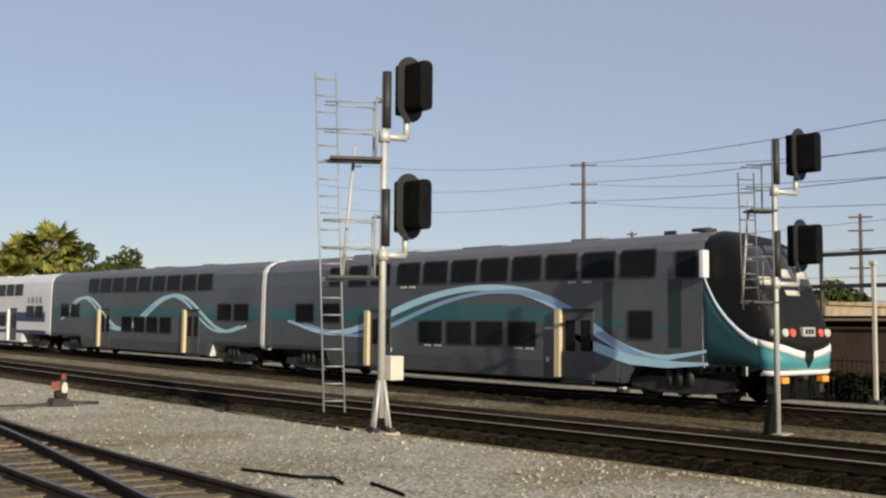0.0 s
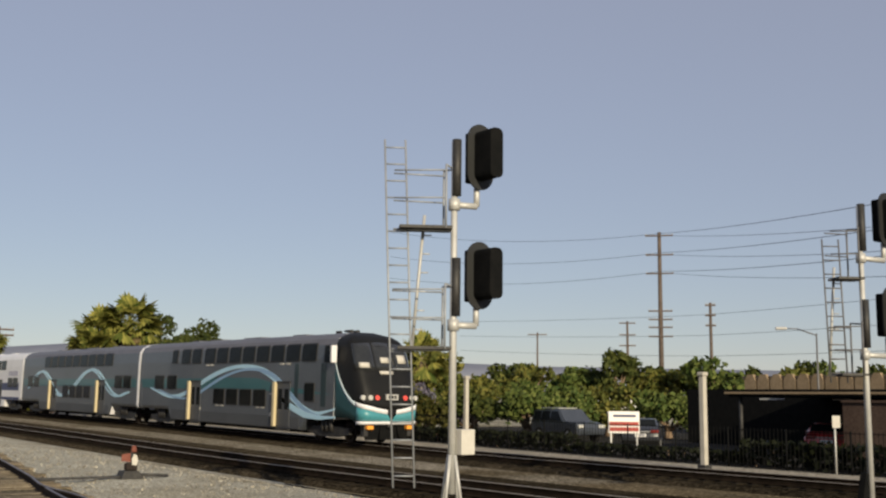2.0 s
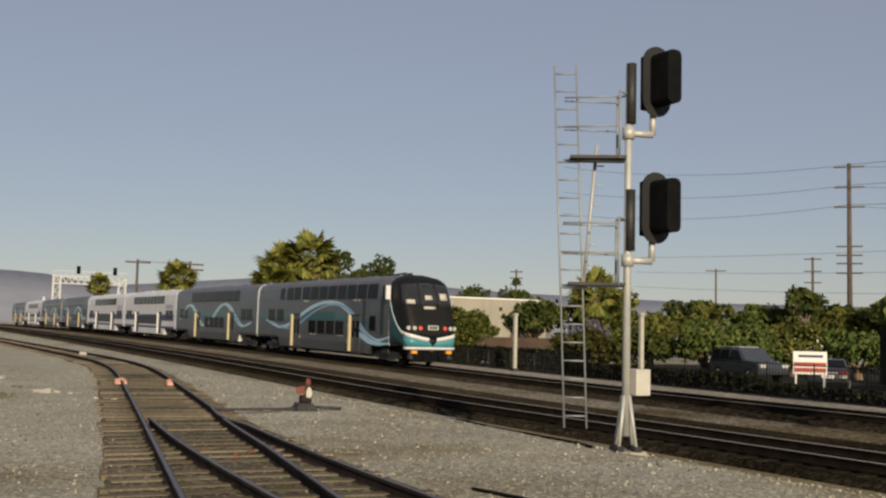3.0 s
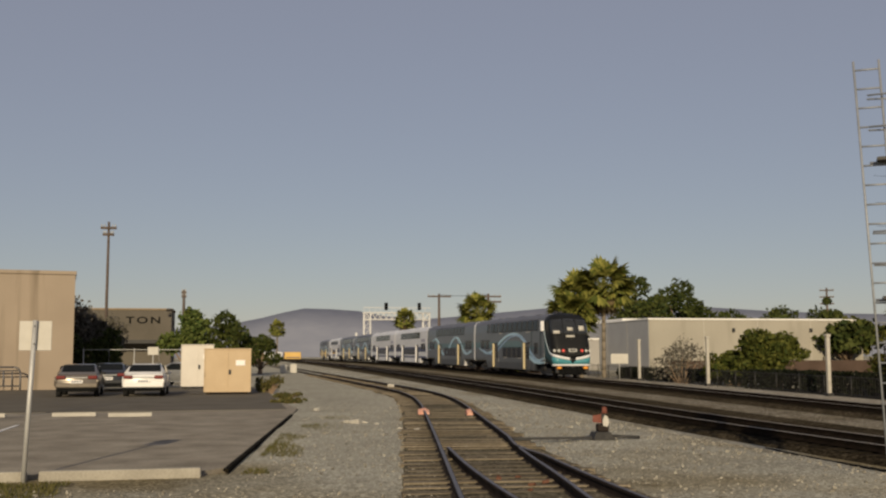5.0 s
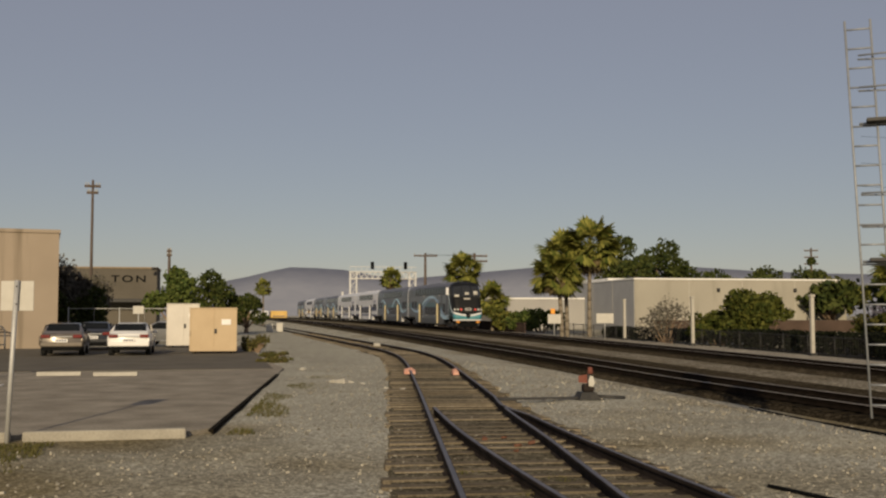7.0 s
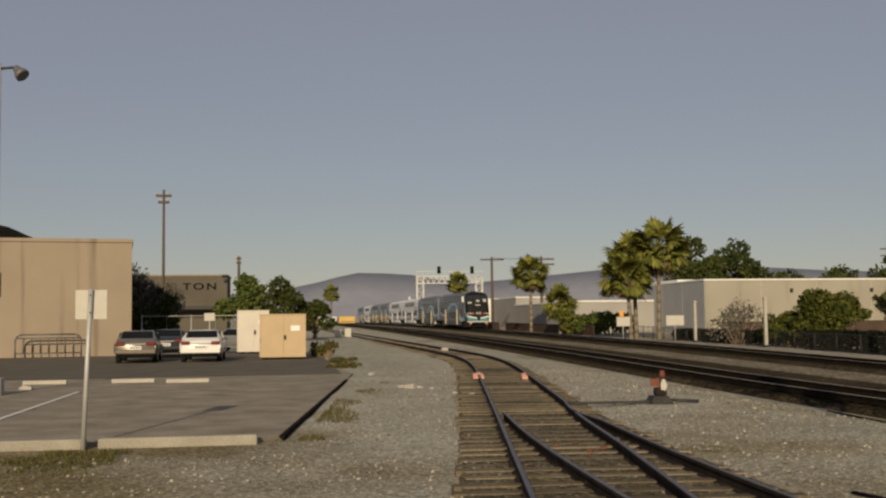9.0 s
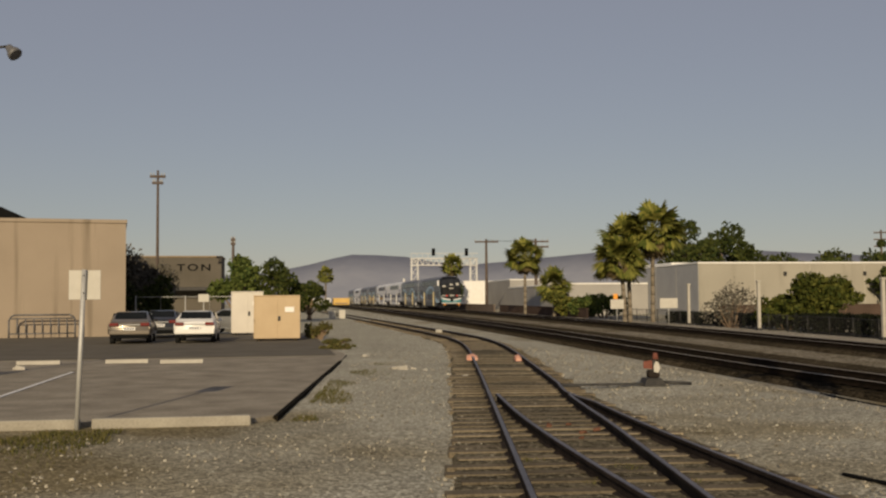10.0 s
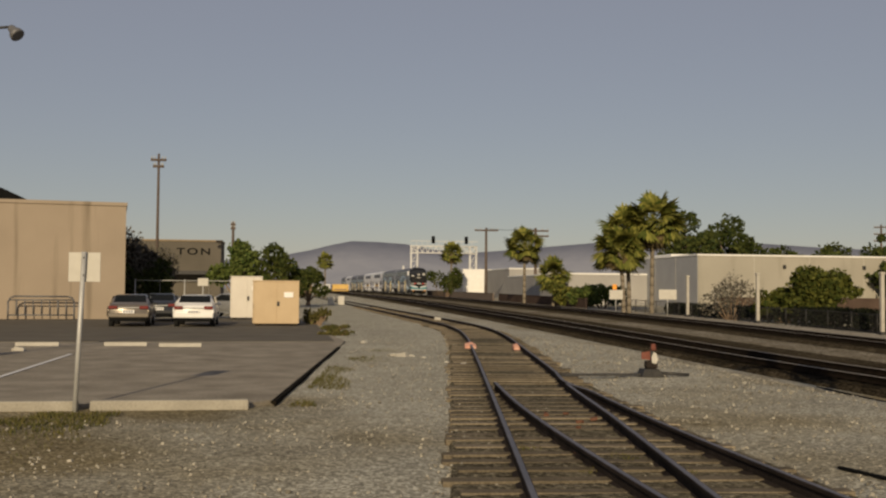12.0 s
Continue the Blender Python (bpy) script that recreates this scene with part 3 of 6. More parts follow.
def car_common(name, label, mats, group, spin, cab=False):
    """Body of one bilevel car; its nose or rear end is at local y = 0 and it reaches to y = CAR."""
    body_m, roof_m, low_m, edge_m = mats
    car = thing(name, label, "train car", (FAR_X, 0, 0), group)
    ya = 2.05 if cab else 0.25
    bm = bmesh.new()
    rings = [full_section(ya, 0.98), full_section(4.3, 0.98)] if cab else [full_section(ya, 0.98, 0.97, 4.7), full_section(ya + 0.25, 0.98), full_section(4.6, 0.98)]
    lows = [(4.9, 0.42), (19.6, 0.42), (19.9, 0.98), (CAR - 0.5, 0.98)]
    rings += [full_section(y, low) for y, low in lows] + [full_section(CAR - 0.25, 0.98, 0.97, 4.7)]
    sweep(bm, rings, smooth=False)
    for f in bm.faces:
        c = f.calc_center_median()
        if f.normal.z > 0.35 and c.z > 3.5:
            f.material_index = 1
        elif abs(f.normal.y) > 0.8:
            f.material_index = 3
    body = part("body", bm, [body_m, roof_m, low_m, edge_m], car)
    box_part("lower_panel", car, low_m, -HALF - 0.006, HALF + 0.006, 5.0, 19.5, 0.45, 1.0, 0.01, "darker lower side panel")
    # end diaphragm and gangway
    for y0, y1 in (((CAR - 0.28, CAR - 0.02),) if cab else ((0.02, 0.28), (CAR - 0.28, CAR - 0.02))):
        box_part("gangway", car, M_BLACK, -0.55, 0.55, y0, y1, 1.1, 3.4, 0.05, "black rubber gangway")
        bm = bmesh.new()
        a, b = (y0 - 0.2, y1 - 0.03) if y0 > 1 else (y0 + 0.05, y1 + 0.06)
        sweep(bm, [full_section(a, 0.95, 1.006, 4.775), full_section(b, 0.95, 1.006, 4.775)])
        # the end towards the sun gets a paler paint for its sunlit look
        part("end_frame", bm, edge_m if y0 < 1 else body_m, car, "end frame of the car body")
    for y in (3.0, CAR - 3.0):
        truck(car, y, spin)
    for y, w in ((6.5, 1.3), (11.0, 2.0), (15.5, 1.6), (18.5, 1.0)):
        box_part("roof_vent", car, roof_m, -0.4, 0.4, y, y + w, 4.7, 4.82, 0.03)
    bm = bmesh.new()
    box(bm, -1.0, 1.0, 5.2, 19.3, 0.28, 0.44, 0.02)
    part("underframe", bm, M_BLACK, car, "black equipment boxes under the floor")
    box_part("coupler", car, M_DARKSTEEL, -0.12, 0.12, -0.15 if cab else -0.02, 0.6, 0.72, 0.98, 0.02)
    box_part("coupler", car, M_DARKSTEEL, -0.12, 0.12, CAR - 0.6, CAR + 0.02, 0.72, 0.98, 0.02)
    return car


def door(car, y, wide=1.25, jamb=M_JAMB):
    """A recessed double door whose sunlit jamb is pale yellow."""
    d = box_part("door", car, M_LOWGREY, -HALF - 0.02, -HALF + 0.05, y - wide, y, 0.52, 2.52, 0.01, "grey sliding side door")
    for k in range(2):
        y0 = y - wide + 0.10 + k * wide / 2
        box_part("door_pane", d, M_GLASS, -HALF - 0.03, -HALF, y0, y0 + wide / 2 - 0.22, 1.3, 2.25, 0.02)
    box_part("door_jamb", d, jamb, -HALF - 0.15, -HALF, y + 0.0, y + 0.24, 0.5, 2.56, 0.02, "cream yellow door jamb post")
    box_part("door_head", d, M_DARKSTEEL, -HALF - 0.06, -HALF, y - wide - 0.05, y, 2.52, 2.6, 0.01)
    box_part("step", d, M_DARKSTEEL, -HALF - 0.05, -HALF + 0.2, y - wide, y, 0.34, 0.42, 0.01)


LAYER = 0.008


def wave(car, mat, mids, w, name="livery_band", label="pale blue painted wave"):
    global LAYER
    LAYER = 0.012 if LAYER > 0.020 else LAYER + 0.004
    ribbon(car, name, mat, [(y, z - w / 2 * s, z + w / 2 * s) for y, z, s in mids], LAYER, label)


GREY_SET = (M_GREY, M_ROOF, M_LOWGREY, M_TRAINWHITE)


def cab_car():
    car = car_common("cab_car", "grey and teal bilevel train cab car with a sloped black nose", GREY_SET, "train cars", True, cab=True)
    # upper, lower and end windows, by distance from the nose
    for k in range(8):
        y = 3.65 + 1.49 * k
        window(car, y, y + 1.22, 3.52, 4.26)
    for y in (15.8, 17.2):
        window(car, y, y + 1.1, 3.52, 4.26)
    window(car, 18.9, 19.6, 3.56, 4.24)
    for k in range(4):
        window(car, 8.3 + 1.5 * k, 9.5 + 1.5 * k, 1.42, 2.16)
    for y in (18.9, 20.7):
        window(car, y, y + 1.25, 2.12, 2.82)
    window(car, 3.75, 4.55, 1.74, 2.5)
    for y, z in ((12.85, 1.31), (13.4, 1.31), (8.4, 1.31), (8.9, 1.31), (7.55, 1.96), (6.0, 3.36), (6.6, 3.36), (14.3, 3.36), (14.8, 3.36)):
        box_part("marking", car, M_SIGNBACK, -HALF - 0.02, -HALF + 0.01, y, y + 0.34, z, z + 0.07, 0.0, "small white bar of illegible lettering")
    for y, z in ((7.7, 0.95), (15.6, 1.05)):
        box_part("marking", car, M_SIGNBACK, -HALF - 0.02, -HALF + 0.01, y, y + 0.13, z, z + 0.15, 0.0, "small white notice")
    door(car, 7.15)
    door(car, 16.9)
    ribbon(car, "teal_band", M_TEAL, [(2.3, 2.05, 2.05), (7.0, 2.05, 2.4), (9, 2.2, 2.75), (13.5, 2.2, 2.75), (15, 2.15, 2.7), (24.1, 2.15, 2.66)], 0.008, "dark teal painted band")
    top = [(1.95, 1.5, 0.25), (3.0, 1.15, 0.5), (4.2, 1.2, 0.9), (5.6, 1.75, 1.1), (6.8, 2.45, 1.3), (8.0, 2.98, 1.2), (9.3, 3.25, 0.9), (10.8, 3.34, 0.7), (12.4, 3.22, 0.8), (14.2, 2.88, 1.0), (16.0, 2.35, 1.0), (17.6, 1.86, 0.9), (19.2, 1.64, 0.8), (21.0, 1.8, 0.6), (22.6, 2.2, 0.3)]
    wave(car, M_SKYBLUE, top, 0.26)
    low = [(2.2, 1.12, 0.4), (3.4, 1.08, 0.9), (4.6, 1.35, 1.1), (5.8, 2.05, 1.2), (7.0, 2.75, 1.2), (8.4, 3.16, 1.0), (10.0, 3.26, 0.6), (11.6, 3.12, 0.6), (13.4, 2.75, 0.8), (15.0, 2.25, 0.9), (16.6, 1.75, 0.8), (18.4, 1.62, 0.5), (20.6, 1.95, 0.4), (22.2, 2.3, 0.2)]
    wave(car, M_BLUE, [(y, z - 0.06, s) for y, z, s in low], 0.20, label="mid blue painted wave")
    wave(car, M_SKYBLUE, [(1.9, 1.08, 0.3), (3.2, 1.02, 0.8), (4.6, 1.12, 1.2), (6.0, 1.5, 1.2), (7.0, 1.9, 0.5)], 0.24)
    for y0, s in ((2.75, 1.0), (5.2, 0.8)):
        bm = bmesh.new()
        box(bm, -HALF - 0.010, -HALF + 0.01, y0, y0 + 0.42 * s, 1.5, 3.4)
        part("teal_slash", bm, M_DARKTEAL, car, "dark teal slanted stripe").rotation_euler = (0, 0, 0)
    # nose: a rounded shell, black above a line that sweeps down from the mirror, teal below it
    face_y = ((0.8, -0.08), (1.0, -0.2), (1.5, -0.24), (2.0, -0.18), (2.4, -0.04), (3.3, 0.36), (3.9, 0.64), (4.25, 0.86), (4.5, 1.16), (4.66, 1.5), (4.76, 2.0))
    half_w = ((0.8, 1.46), (2.3, HALF), (3.6, HALF - 0.01), (4.2, HALF - 0.05), (4.47, HALF - 0.2), (4.66, HALF - 0.55), (4.76, 0.45))
    line_z = ((0, 1.42), (0.5, 1.52), (1.0, 1.68), (1.3, 1.84), (1.45, 2.06), (1.6, 2.36), (1.75, 2.75), (1.88, 3.2), (2.0, 3.7))
    keel_z = ((0, 0.92), (1.1, 0.95), (1.4, 1.08), (2.0, 1.08))

    def shell(u, z, out=0.0):
        """A point of the nose: u runs from -2 (the side) over 0 (the middle of the face) to 2."""
        w, f, k = lerp_table(half_w, z), lerp_table(face_y, z), abs(u)
        if k <= 1:
            a = 0.917 * k
            b = (1 - a ** 8) ** (1 / 8)
        else:
            b = 0.917 * (2 - k)
            a = (1 - b ** 8) ** (1 / 8)
        return Vector((math.copysign(a * (w + out), u), 2.06 - b * (2.06 - f) - out * b, z))

    def shell_part(name, mat, u0, u1, low, high, parent, label="", out=0.0, deep=0.06, across=20, up=2, smooth=True):
        """A plate on the nose between two heights, each a function of u."""
        bm = bmesh.new()
        rings = []
        for k in range(across + 1):
            u = u0 + (u1 - u0) * k / across
            zs = [low(u) + (high(u) - low(u)) * j / up for j in range(up + 1)]
            rings.append([shell(u, z, out) for z in zs] + [shell(u, z, out - deep) for z in reversed(zs)])
        sweep(bm, rings, smooth=smooth)
        return part(name, bm, mat, parent, label)

    def line(u):
        return lerp_table(line_z, abs(u))

    def keel(u):
        return lerp_table(keel_z, abs(u))
    nose = shell_part("nose_mask", M_MASK, -2, 2, line, lambda u: 4.765, car, "glossy black nose mask", 0.0, 0.05, 44, 16)
    shell_part("nose_apron", M_SHADETEAL, -2, 2, keel, line, car, "teal nose apron and cheeks, painted darker for shade", 0.0, 0.05, 44, 3)
    for x0, x1 in ((-1.06, -0.40), (-0.35, 0.35), (0.40, 1.06)):
        shell_part("windscreen_pane", M_SCREEN, x0, x1, lambda u: 3.08, lambda u: 4.32 - 0.1 * abs(u), nose, "dark raked windscreen pane", 0.014, 0.03, 6, 4)
    # pale plates paint reflections in the windscreen; the lowest one is a sign
    for u0, u1, z0, z1 in ((-0.94, -0.58, 3.2, 3.42), (-0.14, 0.18, 3.42, 3.66), (0.52, 0.84, 3.42, 3.78), (-0.26, 0.24, 2.94, 3.08)):
        shell_part("pane_glare", M_SIGNBACK, u0, u1, lambda u: z0, lambda u: z1, nose, "pale patch painted for reflections in the windscreen", 0.02, 0.02, 3, 1)
    shell_part("front_panel", M_TEAL2, -1.16, 1.16, lambda u: keel(u) + 0.05, lambda u: line(u) - 0.17, car, "bright teal front panel", 0.012, 0.04, 24, 1)
    for sgn in (-1, 1):
        shell_part("chevron", M_TRAINWHITE, sgn * 0.14, sgn * 1.2, lambda u: line(u) - 0.19, lambda u: line(u) + 0.0, car, "white nose chevron", 0.022, 0.05, 14, 1)
        shell_part("nose_line", M_PALELINE, sgn * 1.2, sgn * 1.995, lambda u: line(u) - 0.17 + 0.03 * (abs(u) - 1.2), lambda u: line(u), car, "pale line sweeping up the nose", 0.02, 0.05, 16, 1)
        for u, m, lab in ((0.52, M_REDLAMP, "lit red tail lamp"), (0.76, M_LAMPGLASS, "clear head lamp"), (0.97, M_LAMPGLASS, "clear head lamp")):
            p = shell(sgn * u, 1.95)
            tube_part("lamp", car, m, p + Vector((0, 0.1, 0)), p + Vector((sgn * 0.01, -0.035, 0)), 0.125, 0.10, 14, lab)
        box_part("corner_post", car, M_DARKSTEEL, sgn * 1.1 - 0.1, sgn * 1.1 + 0.1, 0.02, 0.3, 0.35, 0.85, 0.02)
        box_part("marker_light", car, M_AMBER, sgn * 1.0 - 0.15, sgn * 1.0 + 0.15, -0.16, 0.05, 0.64, 0.8, 0.02, "orange marker light box")
        tube_part("hose", car, M_BLACK, (sgn * 0.4, -0.05, 0.8), (sgn * 0.5, -0.1, 0.25), 0.035)
    shell_part("keel", M_MASK, -0.16, 0.16, lambda u: 1.02 + 1.6 * abs(u), lambda u: line(u) + 0.02, car, "black keel in the middle of the front", 0.026, 0.05, 6, 1)
    plate = box_part("number_panel", car, M_GALV, -0.3, 0.3, -0.26, 0.0, 1.86, 2.1, 0.01, "pale panel with plain bars")
    for k in range(3):
        box_part("bar", plate, M_BLACK, -0.2 + k * 0.15, -0.1 + k * 0.15, -0.27, -0.24, 1.92, 2.05)
    shell_part("nose_sill", M_TRAINWHITE, -1.12, 1.12, lambda u: 0.84, lambda u: 0.97, car, "white sill over the coupler", 0.05, 0.12, 20, 1)
    bm = bmesh.new()
    sweep(bm, [[(-1.3, 0.02, 0.86), (-1.3, 0.06, 0.86), (-1.1, 0.1, 0.2), (-1.1, 0.06, 0.2)], [(1.3, 0.02, 0.86), (1.3, 0.06, 0.86), (1.1, 0.1, 0.2), (1.1, 0.06, 0.2)]])
    part("pilot", bm, M_BLACK, car, "black pilot plate")
    window(car, 2.25, 2.9, 3.45, 4.15)
    box_part("mirror", car, M_TRAINWHITE, -HALF - 0.32, -HALF - 0.06, 1.78, 1.94, 3.4, 4.15, 0.03, "white wing mirror housing")
    tube_part("mirror_arm", car, M_DARKSTEEL, (-HALF - 0.2, 1.86, 4.05), (-HALF + 0.1, 1.95, 4.05), 0.03)
    tube_part("horn", car, M_DARKSTEEL, (-0.3, 2.6, 4.84), (-0.3, 3.2, 4.86), 0.08, 0.05)
    tube_part("horn", car, M_DARKSTEEL, (0.1, 2.7, 4.84), (0.1, 3.2, 4.86), 0.08, 0.05)
    box_part("antenna", car, M_DARKSTEEL, -0.05, 0.05, 4.0, 4.4, 4.74, 4.92, 0.01)
    return car


def grey_coach():
    car = car_common("coach", "grey bilevel train coach with pale blue wave stripes", GREY_SET, "train cars", True)
    for k in range(9):
        y = 4.75 + 1.6 * k
        window(car, y, y + 1.32, 3.52, 4.24)
    for k in range(4):
        window(car, 8.7 + 1.48 * k, 9.9 + 1.48 * k, 1.42, 2.16)
    for y in (1.4, 2.9, 20.1, 21.6):
        window(car, y, y + 1.2, 2.12, 2.82)
    door(car, 7.1)
    door(car, 17.1)
    ribbon(car, "teal_band", M_TEAL, [(0.5, 2.15, 2.66), (24, 2.15, 2.66)], 0.008, "dark teal painted band")
    base = [(1.6, 1.95), (2.6, 1.58), (3.8, 1.55), (5.0, 2.0), (6.4, 2.85), (7.6, 3.28), (8.8, 3.3), (10.2, 2.9), (11.8, 2.1), (13.2, 1.6), (14.6, 1.42), (15.8, 1.75), (17.0, 2.5), (18.2, 3.15), (19.4, 3.3), (20.6, 3.0), (21.8, 2.2), (22.8, 1.85)]
    wave(car, M_SKYBLUE, [(y, z, 0.6 + 0.5 * math.sin(math.pi * y / 24.4)) for y, z in base], 0.17)
    wave(car, M_SKYBLUE, [(y + 0.55, z - 0.03, 0.5 + 0.5 * math.sin(math.pi * y / 24.4)) for y, z in base[:-1]], 0.14)
    return car


def white_coach():
    mats = (M_TRAINWHITE, M_TRAINWHITE, M_TRAINWHITE, M_TRAINWHITE)
    car = car_common("coach", "white bilevel train coach with navy window bands", mats, "train cars", False)
    ribbon(car, "navy_band", M_NAVY, [(1.0, 1.75, 2.35), (23.4, 1.75, 2.35)], 0.008, "navy painted window band")
    ribbon(car, "navy_line", M_NAVY, [(0.8, 1.0, 1.22), (23.6, 1.0, 1.22)], 0.008, "navy painted line")
    for k in range(9):
        window(car, 5.0 + 1.6 * k, 6.3 + 1.6 * k, 3.45, 4.1)
    for k in range(6):
        window(car, 7.9 + 1.45 * k, 9.1 + 1.45 * k, 1.45, 2.1)
    for y in (1.4, 2.9, 20.1, 21.6):
        window(car, y, y + 1.2, 2.05, 2.7)
    for k, (y, w) in enumerate(((1.5, 0.5), (2.2, 0.4), (2.8, 0.55), (3.55, 0.35))):
        box_part("lettering_bar", car, M_GREYBAR, -HALF - 0.02, -HALF + 0.01, y, y + w, 2.92, 3.28, 0.0, "grey violet bar of large lettering")
    door(car, 7.1, jamb=M_TRAINWHITE)
    door(car, 17.6, jamb=M_TRAINWHITE)
    return car


TRAIN = [(cab_car(), 0.0)]
coach = grey_coach()
TRAIN.append((coach, CAR))
white = white_coach()
TRAIN.append((white, CAR * 2))
TRAIN.append((copy_thing(white, pose(FAR_X, 0, 0)), CAR * 3))
SPIN_COUNT = len(SPINNING)
TRAIN.append((copy_thing(coach, pose(FAR_X, 0, 0)), CAR * 4))
TRAIN.append((copy_thing(coach, pose(FAR_X, 0, 0)), CAR * 5))
TRAIN.append((copy_thing(white, pose(FAR_X, 0, 0)), CAR * 6))
TRAIN.append((copy_thing(coach, pose(FAR_X, 0, 0)), CAR * 7))


# ---- signals ----
M_LADDER = material("dull_galvanised_steel", (0.24, 0.255, 0.275), (0.33, 0.345, 0.365), 0.55, 0.3, scale=4, fine=30)
M_STEELGREY = material("dull_grey_steel", (0.10, 0.10, 0.105), (0.16, 0.16, 0.165), 0.6, 0.3, scale=4, fine=30)


M_HOOD = material("dull_black_paint", (0.008, 0.009, 0.010), (0.014, 0.015, 0.015), 0.6, scale=4, fine=30)


def signal_head(parent, x, y, z, high=1.22):
    """Hooded head with an oval backboard, facing -y."""
    bm = bmesh.new()
    r, half = 0.30, high / 2
    outline = []
    for k in range(13):
        a = math.pi * k / 12
        outline.append((x + r * math.cos(a), z + half - r + r * math.sin(a)))
    for k in range(13):
        a = math.pi + math.pi * k / 12
        outline.append((x + r * math.cos(a), z - half + r + r * math.sin(a)))
    sweep(bm, [[(u, y - 0.015, v) for u, v in outline], [(u, y + 0.015, v) for u, v in outline]])
    head = part("signal_head", bm, M_HOOD, parent, "black signal head with oval backboard")
    box_part("lamp_case", head, M_BLACK, x - 0.16, x + 0.16, y + 0.01, y + 0.26, z - half + 0.14, z + half - 0.14, 0.03)
    bm = bmesh.new()
    rings = []
    for v, grow in ((-0.01, 1.0), (-0.27, 0.99), (-0.47, 0.96)):
        ring = []
        for cx, cz, a0 in ((0.05, half - 0.25, 0), (-0.05, half - 0.25, 90), (-0.05, -half + 0.27, 180), (0.05, -half + 0.27, 270)):
            for k in range(4):
                a = radians(a0 + 30 * k)
                ring.append((x + (cx + 0.10 * math.cos(a)) * grow, y + v, z + cz + 0.10 * math.sin(a)))
        rings.append(ring)
    sweep(bm, rings)
    part("hood", bm, M_BLACK, head, "black lamp hood")
    tube_part("elbow", parent, M_GALV, (x, y + 0.1, z - half + 0.1), (x, y + 0.1, z - half - 0.29), 0.055)
    return head


def signal_mast(name, label, at, top, heads, decks, ladder, lead, rungs=(0.15, 0.15), steel=M_LADDER, deep=False):
    """A signal mast; heads, decks: heights; ladder: its offset; lead: which way the head arms point."""
    s = thing(name, label, "railway signal", at, "railway signals")
    tube_part("mast", s, M_GALV, (0, 0, -0.1 if deep else 0.25), (0, 0, heads[0] + 0.26), 0.07, 0.055, 14)
    for z in heads:
        tube_part("case", s, M_DARKSTEEL, (0.02, -0.04, z - 0.74), (0.02, -0.04, z + 0.30), 0.085, 0.085, 8, "dark narrow case on the mast")
        hx, hy = lead
        signal_head(s, hx, hy, z)
        tube_part("arm", s, M_GALV, (0, 0, z - 0.90), (hx, hy + 0.1, z - 0.90), 0.06)
        tube_part("clamp", s, M_GALV, (0, 0, z - 1.0), (0, 0, z - 0.8), 0.105, None, 12)
    lx, ly = ladder
    along = Vector((lx, ly, 0)).normalized()
    across = Vector((-along.y, along.x, 0))
    foot, head_at = Vector((lx * 0.76, ly * 0.76, 0)), Vector((lx, ly, 0))
    for z in decks:
        bm = bmesh.new()
        c0, c1 = along * 0.05, along * (Vector((lx, ly, 0)).length - 0.1)
        w = across * 0.27
        ring = lambda c: [c - w + Vector((0, 0, z)), c + w + Vector((0, 0, z)), c + w + Vector((0, 0, z + 0.05)), c - w + Vector((0, 0, z + 0.05))]
        sweep(bm, [ring(c0), ring(c1)])
        deck = part("deck", bm, M_DARKSTEEL, s, "dark steel grating deck")
        for side in (-1, 1):
            e0, e1 = c0 + w * side, c1 + w * side
            e = e0 + along * 0.12
            tube_part("rail_post", deck, steel, e + Vector((0, 0, z)), e + Vector((0, 0, z + 1.15)), 0.02, seg=6)
            tube_part("rail_post", deck, steel, e + Vector((0, 0, z + 1.15)), c0 * 0.2 + Vector((0, 0, z + 1.12)), 0.018, seg=6)
            for h in (0.55, 1.05):
                tube_part("handrail", deck, steel, e + Vector((0, 0, z + h)), e1 + along * 0.1 - w * side * 0.5 + Vector((0, 0, z + h)), 0.014, seg=6)
        tube_part("ladder_tie", deck, steel, Vector((0, 0, z)), Vector((lx, ly, z)), 0.022, seg=6)
    def rail_at(z, side):
        f = (z - 0.15) / top
        return foot.lerp(head_at, f) + along * (0.185 * side) + across * 0.08 + Vector((0, 0, z))
    lad = tube_part("ladder", s, steel, rail_at(rungs[0], -1), rail_at(top + rungs[1], -1), 0.018, seg=6, label="galvanised steel ladder")
    tube_part("stile", lad, steel, rail_at(rungs[0], 1), rail_at(top + rungs[1], 1), 0.018, seg=6)
    z = rungs[0] + 0.2
    while z < top + rungs[1] + 0.01:
        tube_part("rung", lad, steel, rail_at(z, -1), rail_at(z, 1), 0.014, seg=6)
        z += 0.305
    if len(decks) > 1:
        tube_part("brace_pole", s, M_GALV, along * 0.72 + across * -0.2 + Vector((0, 0, decks[1])), along * 0.52 + across * -0.2 + Vector((0, 0, decks[0] + 0.3)), 0.03, seg=6)
        for k in range(6):
            f = 0.15 + 0.14 * k
            c = (along * 0.72).lerp(along * 0.52, f) + across * -0.2 + Vector((0, 0, decks[1] + (decks[0] + 0.3 - decks[1]) * f))
            tube_part("step", s, M_GALV, c, c - along * 0.16, 0.012, seg=6)
    box_part("base", s, M_KERB, -0.26, 0.26, -0.26, 0.26, -0.3, 0.01, 0.03, "concrete foundation block")
    if deep:
        # black wedge stands in for the dark shadow beside the mast foot
        bm = bmesh.new()
        sweep(bm, [[(-0.40, v, 0.0), (-0.16, v, 0.85), (-0.10, v, 0.85), (-0.10, v, 0.0)] for v in (0.0, 0.14)])
        part("foot_shadow", bm, M_BLACK, s, "black wedge for the shadow at the mast foot")
